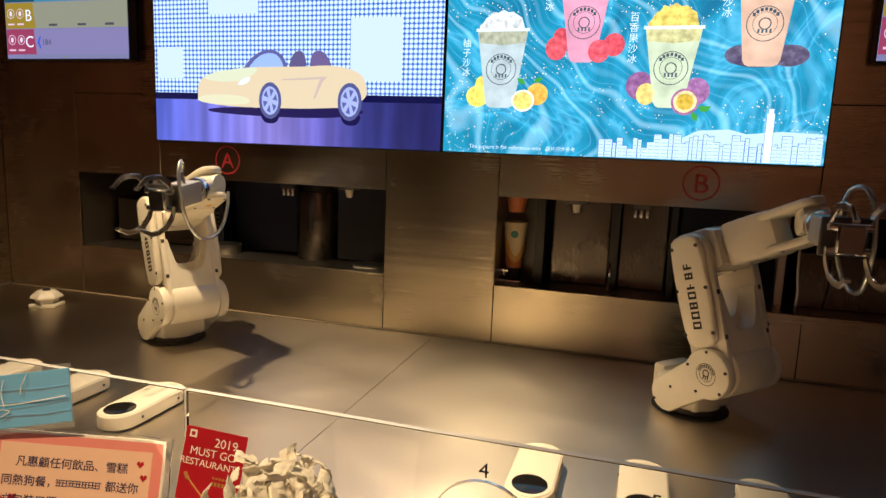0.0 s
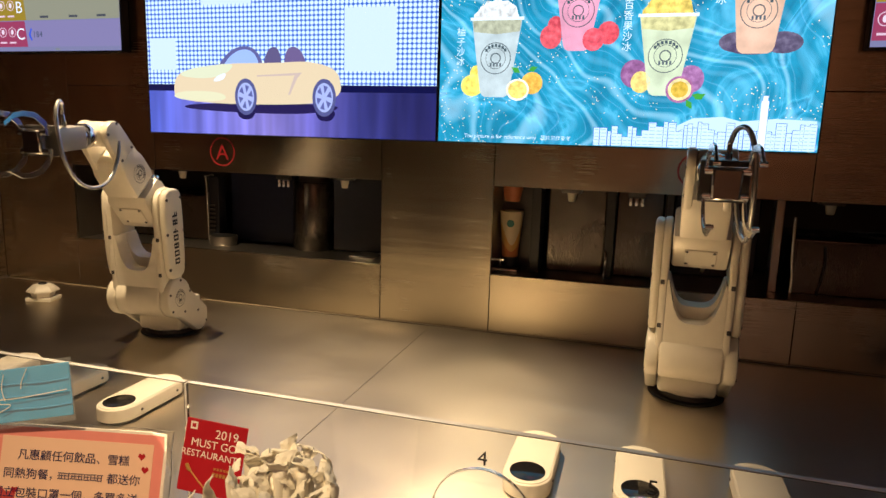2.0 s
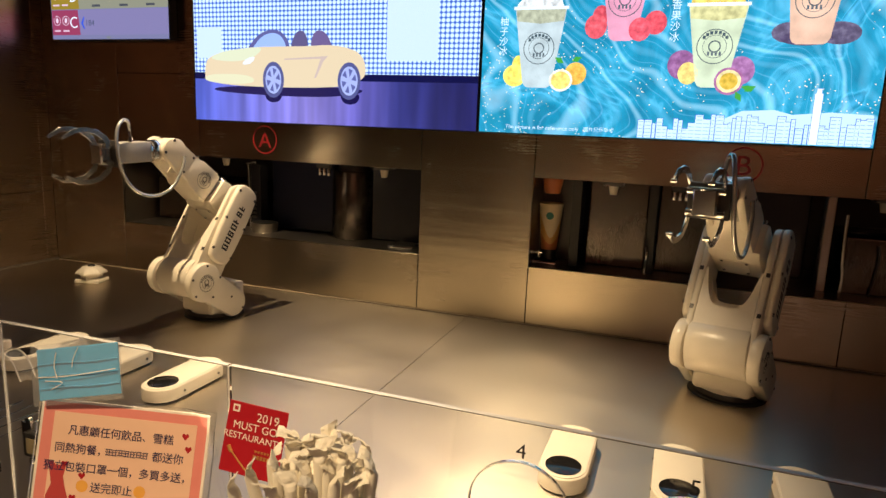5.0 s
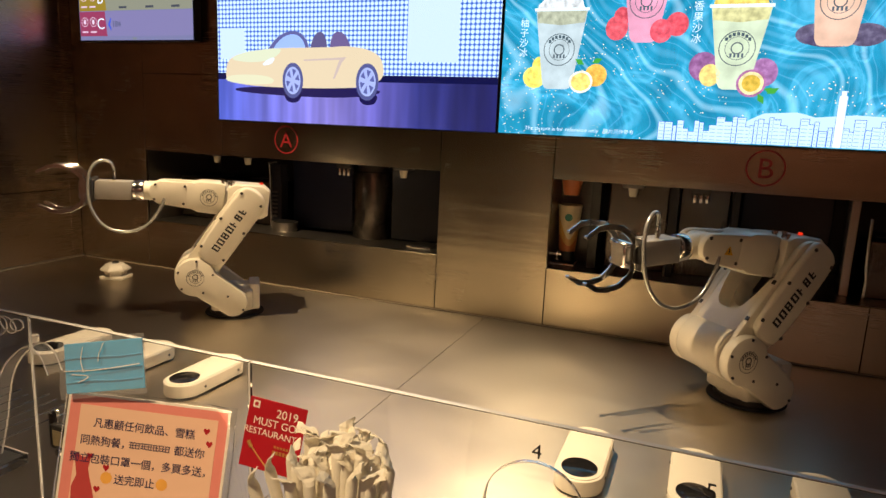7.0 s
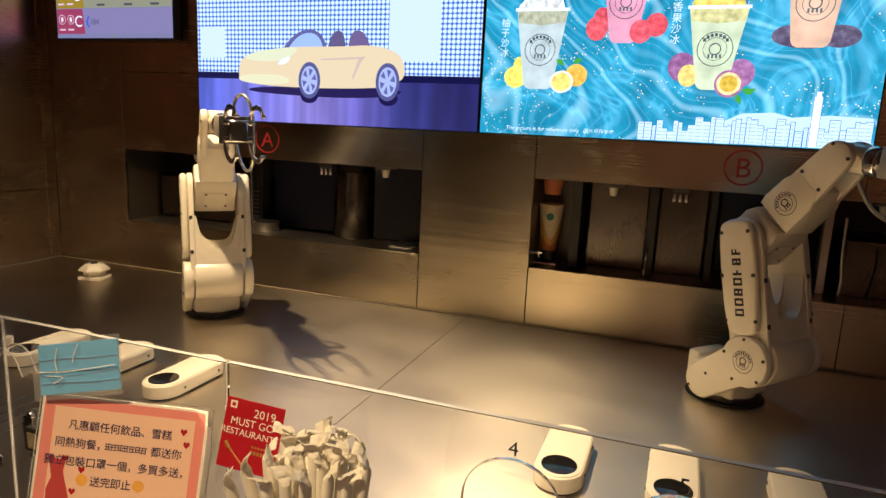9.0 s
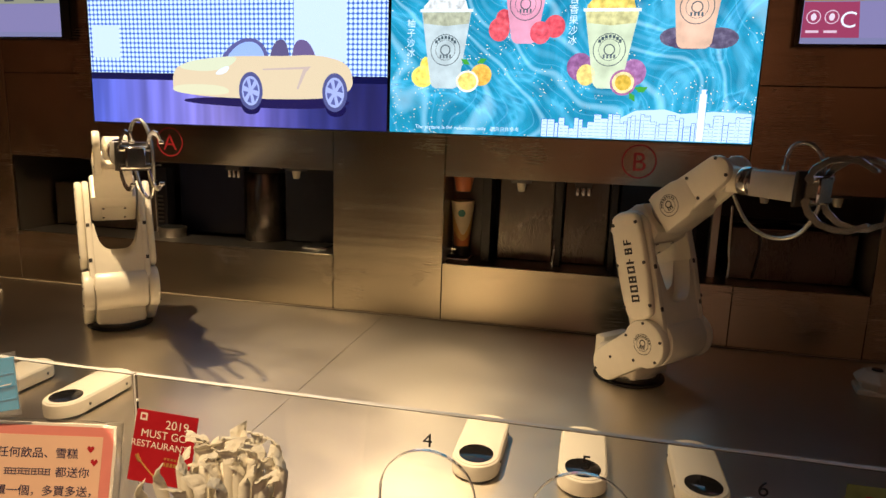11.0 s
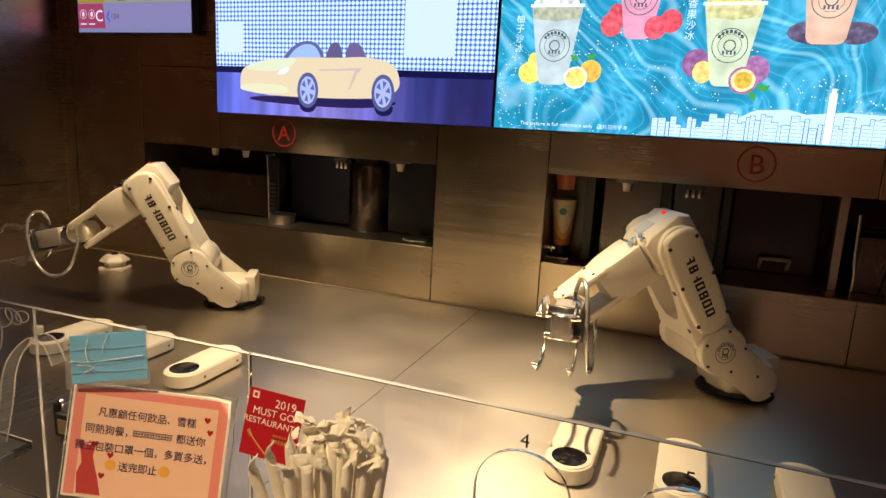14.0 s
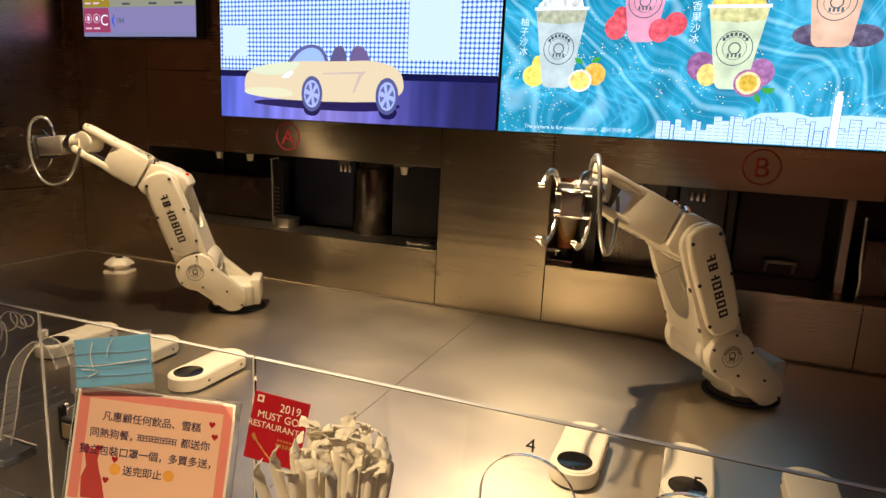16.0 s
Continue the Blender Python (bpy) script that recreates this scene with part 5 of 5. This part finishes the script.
def straw_mesh(seed):
    """A straw in paper: a round sleeve whose end is pinched into a wide flat tail, creased and bent over."""
    rng = random.Random(seed)
    bm = bmesh.new()
    n, r, h = 14, 0.0065, 0.192
    turn = rng.uniform(0, math.pi)
    bend = rng.choice((-1, 1)) * rng.uniform(0.7, 1.9)
    skew = rng.uniform(-0.4, 0.4)
    length = rng.uniform(0.013, 0.02)
    rows = [(0, 1, 1, 0), (h * 0.5, 1, 1, 0), (h - 0.004, 1, 1, 0), (h, 1.02, 0.92, 0), (h + 0.004, 1.1, 0.5, 0)]
    rows += [(h + 0.004 + length * k / 6, (1.3, 1.45, 1.58, 1.66, 1.72, 1.76)[k - 1], 0.13, k / 6) for k in range(1, 7)]
    cy, cz, last = 0.0, 0.0, 0.0
    prev = None
    for z, sx, sy, u in rows:
        ang = bend * u ** 0.8
        if u:
            cy += (z - last) * math.sin(ang)
            cz += (z - last) * math.cos(ang)
        else:
            cz = z
        last = z
        wave = [rng.uniform(-0.0008, 0.0008) if u else 0 for _ in range(n)]
        ringv = []
        for k in range(n):
            a = 2 * math.pi * k / n
            x, y = r * sx * math.cos(a), r * sy * math.sin(a) + wave[min(k, n - k)] * (1 if u < 1 else 1.6)
            px, py, pz = x + skew * 0.012 * u, cy + y * math.cos(ang), cz - y * math.sin(ang) + skew * x * u * 0.6
            ringv.append(bm.verts.new((px * math.cos(turn) - py * math.sin(turn), px * math.sin(turn) + py * math.cos(turn), pz)))
        if prev:
            for k in range(n):
                bm.faces.new((prev[k], prev[(k + 1) % n], ringv[(k + 1) % n], ringv[k]))
        else:
            bm.faces.new(ringv[::-1])
        prev = ringv
    bm.faces.new(prev)
    return bm


STRAWS = []
random.seed(21)
for k in range(52):
    rr = 0.047 * math.sqrt((k + 0.5) / 52)
    a = k * 2.39996
    STRAWS.append((rr * math.cos(a), rr * math.sin(a), 1.0))
variants = []
for k in range(14):
    ob = part("wrapped_straw", straw_mesh(k), STRAW_PAPER, None, "", True)
    variants.append(ob.data)
    for face in ob.data.polygons:
        face.use_smooth = face.center.z < 0.193
    bpy.data.objects.remove(ob)
for k, (x, y, _) in enumerate(STRAWS):
    ob = new("wrapped_straw", variants[(k * 5) % 14])
    tilt = 5 + random.uniform(-2, 2)
    ob.matrix_world = Matrix.Translation((0.562 + x * 1.06, -1.685 + y, TOP + 0.134 + 0.012 - 5 * (x * x + y * y) + random.uniform(-0.008, 0.014))) @ pose(0, 0, 0, -tilt * y / 0.045, tilt * x / 0.045, random.uniform(0, 360))
    tagged(ob, "drinking straw wrapped in cream paper, in a holder", "straw", "wrapped straws in the holder")
for top, foot in (((0.491, -1.745, 1.181), (0.545, -1.722, 0.985)), ((0.502, -1.73, 1.193), (0.548, -1.71, 0.99))):
    axis = Vector(top) - Vector(foot)
    ob = new("wrapped_straw", variants[2])
    ob.matrix_world = Matrix.Translation(Vector(top) - axis.normalized() * 0.205) @ axis.to_track_quat("Z", "Y").to_matrix().to_4x4()
    tagged(ob, "drinking straw wrapped in cream paper, leaning out of a holder", "straw", "wrapped straws in the holder")

# lock on the clear screen, hook stand behind it, and a printed card at the far end
lock = tagged(empty("cam_lock", pose(-0.043, ACY - 0.001, 1.023)), "small chrome hasp lock on the clear screen", "lock")
part("plate", box(-0.022, 0.0, -0.004, 0, -0.03, 0.03, 0.001, 1), CHROME, lock)
part("case", box(-0.004, 0.03, -0.016, -0.002, -0.022, 0.02, 0.003, 2), DARK_STEEL, lock, "", True)
part("tag", box(0.004, 0.026, -0.0175, -0.0162, -0.014, 0.012), plain("brass_tag", (0.5, 0.42, 0.25), 0.35, 0.6), lock)
for z in (-0.036, 0.034):
    bm = bmesh.new()
    add_cyl(bm, Matrix.Translation((-0.004, 0, z)) @ Matrix.Rotation(radians(90), 4, "X"), 0.006, 0.005, 0.006, 16)
    part("screw", bm, CHROME, lock, "", True)
part("end_edge", box(-0.104, -0.101, ACY + 0.0005, ACY + ACT - 0.0005, TOP, ACZ - 0.0005), EDGE, guard)
stand = tagged(empty("hook_stand", pose(-0.34, -1.47, TOP)), "clear acrylic hook stand on a thick square base", "stand")
part("base", box(-0.05, 0.05, -0.035, 0.035, 0, 0.02, 0.002, 2), ACRYLIC, stand)
bm = bmesh.new()
w = 0.014
path = [(0.004, 0.0205), (0.03, 0.1), (0.05, 0.18), (0.076, 0.228), (0.122, 0.268), (0.15, 0.274), (0.172, 0.262), (0.189, 0.23)]
prev = None
for i, (x, z) in enumerate(path):
    q = path[min(i + 1, len(path) - 1)]
    p0 = path[max(i - 1, 0)]
    d = Vector((q[0] - p0[0], q[1] - p0[1])).normalized()
    nx_, nz_ = -d.y * 0.003, d.x * 0.003
    ringv = [bm.verts.new(v) for v in ((x + nx_, -w, z + nz_), (x + nx_, w, z + nz_), (x - nx_, w, z - nz_), (x - nx_, -w, z - nz_))]
    if prev:
        for k in range(4):
            bm.faces.new((prev[k], prev[(k + 1) % 4], ringv[(k + 1) % 4], ringv[k]))
    else:
        bm.faces.new(ringv[::-1])
    prev = ringv
bm.faces.new(prev)
part("strip", bm, FILM, stand)
# pale tubes drawn as the light along the stand's clear edges
for y in (-w, w):
    bm = bmesh.new()
    tube(bm, [(x, y, z) for x, z in path], 0.0016, 6)
    part("strip_edge", bm, EDGE, stand, "", True)
for y in (-0.035, 0.035):
    bm = bmesh.new()
    tube(bm, [(-0.049, y, 0.0203), (0.049, y, 0.0203)], 0.0013, 6)
    part("base_edge", bm, EDGE, stand, "", True)
bm = bmesh.new()
add_cyl(bm, Matrix.Translation((0.14, 0, 0.28)), 0.009, 0.009, 0.014, 14, 0.002)
part("knob", bm, PAPER, stand, "", True)
deco = tagged(empty("screen_decal", pose(0, ACY - 0.0012, 0)), "white outline decal on the clear screen", "decal")
for cx, cz, rx, rz, tl in ((-0.215, 1.175, 0.02, 0.03, 0.3), (-0.2, 1.15, 0.016, 0.034, -0.2), (-0.175, 1.187, 0.024, 0.016, 0.5), (-0.15, 1.193, 0.02, 0.012, -0.4), (-0.128, 1.196, 0.016, 0.01, 0.2), (-0.24, 1.19, 0.03, 0.014, 0.1), (-0.26, 1.16, 0.018, 0.03, 0.4)):
    bm = bmesh.new()
    tube(bm, [(cx + rx * math.cos(a) * math.cos(tl) - rz * math.sin(a) * math.sin(tl), 0, cz + rx * math.cos(a) * math.sin(tl) + rz * math.sin(a) * math.cos(tl)) for a in [2 * math.pi * k / 14 for k in range(15)]], 0.0011, 6)
    part("loop", bm, EDGE, deco, "", True)
please = board("notice_card", leaning(1.272, -1.5605, 1.161, 0, 0, 0), 0.1, 0.075, plain("card_green", (0.25, 0.32, 0.12), 0.5, grain=0.5, scale=30), "printed card with red writing on the clear screen", "sign", 0.001)
text("card_line", "Please", 0.026, pose(-0.032, -0.0004, 0.008, 90), plain("red_print", (0.6, 0.02, 0.03), 0.5), please, "", "LEFT", 0.0002)

# ---- the arms' routine ----
ROUTINE_A = [
    (0.0, -28, 107, 22, -59, -7, 90),
    (0.2, -22, 92, 21, -59, -2, 90),
    (0.3, -22, 92, 21, -59, -2, 90),
    (0.4, -33, 103, 22, -47, -7, 90),
    (0.5, -44, 115, 23, -36, -12, 70),
    (0.6, -64, 125, 18, -6, -4, 40),
    (0.7, -77, 138, 20, 0, 0, 15),
    (0.8, -77, 144, 32, 0, 4, 0),
    (1.0, -82, 143, 35, -0, 3, 0),
    (1.2, -77, 138, 40, 0, 3, 0),
    (1.5, -82, 130, 46, -2, -2, 0),
    (1.7, -79, 105, 49, 0, 0, 0),
    (1.8, -79, 95, 50, 0, -1, 0),
    (2.0, -83, 87, 50, -0, -5, 0),
    (2.2, -79, 96, 28, 2, -1, 0),
    (2.3, -79, 102, 12, 2, 0, 0),
    (2.5, -83, 110, 2, 0, -2, 0),
    (2.7, -78, 122, 22, 1, 1, 0),
    (2.8, -77, 130, 32, 1, 1, 0),
    (3.0, -82, 136, 39, -1, -1, 0),
    (3.5, -81, 136, 39, -1, -1, 0),
    (4.0, -81, 135, 39, -1, -3, 0),
    (4.2, -81, 135, 39, -1, -3, 0),
    (6.3, -140, 104, 48, -1, -2, 0),
    (6.5, -140, 104, 48, -1, -2, 0),
    (6.6, -142, 112, 38, 0, -3, 0),
    (6.7, -143, 119, 22, 0, -2, 0),
    (6.8, -145, 124, 10, 0, -1, 0),
    (7.0, -142, 125, 6, -1, 1, 0),
    (7.5, -142, 125, 6, -1, 1, 0),
    (8.0, -142, 125, 6, -1, 1, 0),
    (8.2, -142, 125, 6, -1, 1, 0),
    (8.3, -138, 121, 18, 0, 0, 0),
    (8.4, -100, 117, 30, 0, 0, 0),
    (8.5, -72, 114, 40, -1, -2, 0),
    (8.6, -52, 108, 46, 0, -2, 0),
    (8.8, -46, 106, 54, 8, -5, 0),
    (9.0, -46, 106, 54, 8, -5, 0),
    (9.5, -46, 106, 54, 8, -5, 0),
    (10.0, -46, 106, 54, 8, -5, 0),
    (10.2, -46, 106, 54, 8, -5, 0),
    (12.3, -56, 130, 16, 0, 0, 0),
    (12.4, -62, 132, 32, -2, 0, 0),
    (12.5, -77, 136, 43, -4, -2, 0),
    (12.7, -73, 134, 42, 0, 1, 0),
    (12.8, -97, 118, 36, -8, -2, 30),
    (12.9, -128, 96, 20, -18, -8, 60),
    (13.0, -146, 76, 2, -20, -11, 90),
    (13.2, -155, 63, 0, -25, -8, 90),
    (13.5, -156, 57, -8, -21, -5, 90),
    (13.7, -158, 58, -20, -26, -9, 90),
    (14.0, -150, 62, -37, -28, -14, 90),
    (14.5, -131, 85, -42, -27, -17, 90),
    (15.0, -120, 112, -8, 37, -1, 90),
    (15.5, -136, 99, 21, -30, -9, 90),
    (16.0, -148, 70, 29, -31, -8, 90),
]
ROUTINE_B = [
    (0.0, -43, 109, 24, -44, -3, 90),
    (0.2, -26, 95, 23, -73, -4, 90),
    (0.3, -26, 95, 23, -73, -4, 90),
    (0.4, -39, 105, 23, -52, -5, 90),
    (0.5, -52, 114, 23, -30, -6, 70),
    (0.6, -76, 125, 18, -6, -4, 40),
    (0.7, -89, 138, 20, 0, 0, 15),
    (0.8, -93, 144, 27, 0, 0, 0),
    (1.0, -91, 143, 27, 1, 3, 0),
    (1.2, -93, 138, 35, 0, -1, 0),
    (1.5, -94, 129, 39, 3, -3, 0),
    (1.7, -95, 105, 44, 0, -4, 0),
    (1.8, -95, 95, 45, 0, -5, 0),
    (2.0, -94, 88, 43, 5, -6, 0),
    (2.2, -95, 96, 28, 2, 0, 0),
    (2.3, -95, 102, 12, 2, 1, 0),
    (2.5, -95, 109, 3, 7, -1, 0),
    (2.7, -96, 122, 22, 1, 2, 0),
    (2.8, -95, 130, 27, 1, -3, 0),
    (3.0, -94, 135, 33, 2, -1, 0),
    (3.5, -94, 135, 32, 2, -1, 0),
    (4.0, -95, 134, 32, 4, -1, 0),
    (4.2, -95, 134, 32, 4, -1, 0),
    (6.3, -137, 106, 48, 3, -5, 0),
    (6.5, -137, 106, 48, 3, -5, 0),
    (6.6, -140, 112, 38, 0, -3, 0),
    (6.7, -139, 119, 22, 0, -2, 0),
    (6.8, -140, 126, 11, 0, -2, 0),
    (7.0, -139, 128, 7, 3, -3, 0),
    (7.5, -139, 128, 7, 3, -3, 0),
    (8.0, -139, 128, 7, 3, -3, 0),
    (8.2, -139, 128, 7, 3, -3, 0),
    (8.3, -132, 121, 18, 0, 0, 0),
    (8.4, -116, 117, 30, 0, 0, 0),
    (8.5, -83, 115, 38, 2, -3, 0),
    (8.6, -56, 108, 46, 0, -2, 0),
    (8.8, -42, 103, 50, -4, -4, 0),
    (9.0, -42, 103, 50, -4, -4, 0),
    (9.5, -42, 103, 50, -4, -4, 0),
    (10.0, -42, 103, 50, -4, -4, 0),
    (10.2, -42, 103, 50, -4, -4, 0),
    (12.3, -61, 130, 16, 1, 3, 0),
    (12.4, -74, 132, 27, -2, -4, 0),
    (12.5, -94, 135, 37, 4, -2, 0),
    (12.7, -95, 134, 37, 0, -3, 0),
    (12.8, -113, 118, 36, 20, -2, 30),
    (12.9, -128, 96, 20, 42, -8, 60),
    (13.0, -139, 74, 6, 56, -13, 90),
    (13.2, -149, 63, 0, 66, 2, 90),
    (13.5, -149, 57, -7, 63, 6, 90),
    (13.7, -152, 58, -20, 66, 5, 90),
    (14.0, -148, 61, -37, 61, 2, 90),
    (14.5, -135, 83, -45, 50, 0, 90),
    (15.0, -131, 113, -7, 42, -6, 90),
    (15.5, -134, 101, 15, 40, -8, 90),
    (16.0, -147, 69, 26, 54, -4, 90),
]

CAR_ROWS = [(0.0, -0.42, 1.72), (1.8, -0.42, 1.72), (2.0, -0.5, 1.7), (3.7, -0.5, 1.7), (3.9, -0.55, 1.72), (7.6, -0.58, 1.72), (7.9, -0.15, 1.67), (8.3, -0.15, 1.67), (8.6, -0.42, 1.72), (9.5, -0.42, 1.72), (9.8, -0.15, 1.7), (10.2, -0.15, 1.7), (12.3, -0.5, 1.66), (16.0, -0.5, 1.66)]


def motions():
    """Both arms run the same routine; each row: seconds, turn, upper arm, forearm, hand turn, hand tilt and forearm roll, in degrees."""
    for (arm, swivel, upper, elbow, fore, hand), rows in ((ARM_A, ROUTINE_A), (ARM_B, ROUTINE_B)):
        keys = {swivel: [], upper: [], elbow: [], fore: [], hand: []}
        for t, turn, a2, a3, h, e, roll in rows:
            base = pose(0, 0, 0, 0, 0, turn)
            s = base @ Matrix.Translation((FWD, 0, UP))
            u = s @ pose(0, 0, 0, 0, -a2, 0)
            f0 = (u @ Matrix.Translation((L1, 0, 0))).translation
            f = Matrix.Translation(f0) @ pose(0, 0, 0, 0, 0, turn) @ pose(0, 0, 0, 0, -a3, 0)
            w = (f @ Matrix.Translation((L2, 0, 0))).translation
            g = Matrix.Translation(w) @ pose(0, 0, 0, 0, 0, turn + h) @ pose(0, 0, 0, 0, -e, 0)
            for ob, m in ((swivel, base), (upper, u), (elbow, f), (fore, f @ pose(0, 0, 0, roll, 0, 0)), (hand, g)):
                keys[ob].append((t, m))
        for ob, k in keys.items():
            walk(ob, k)
    walk(car, [(t, pose(x - AX, 0.0008, z - AZ)) for t, x, z in CAR_ROWS])


motions()
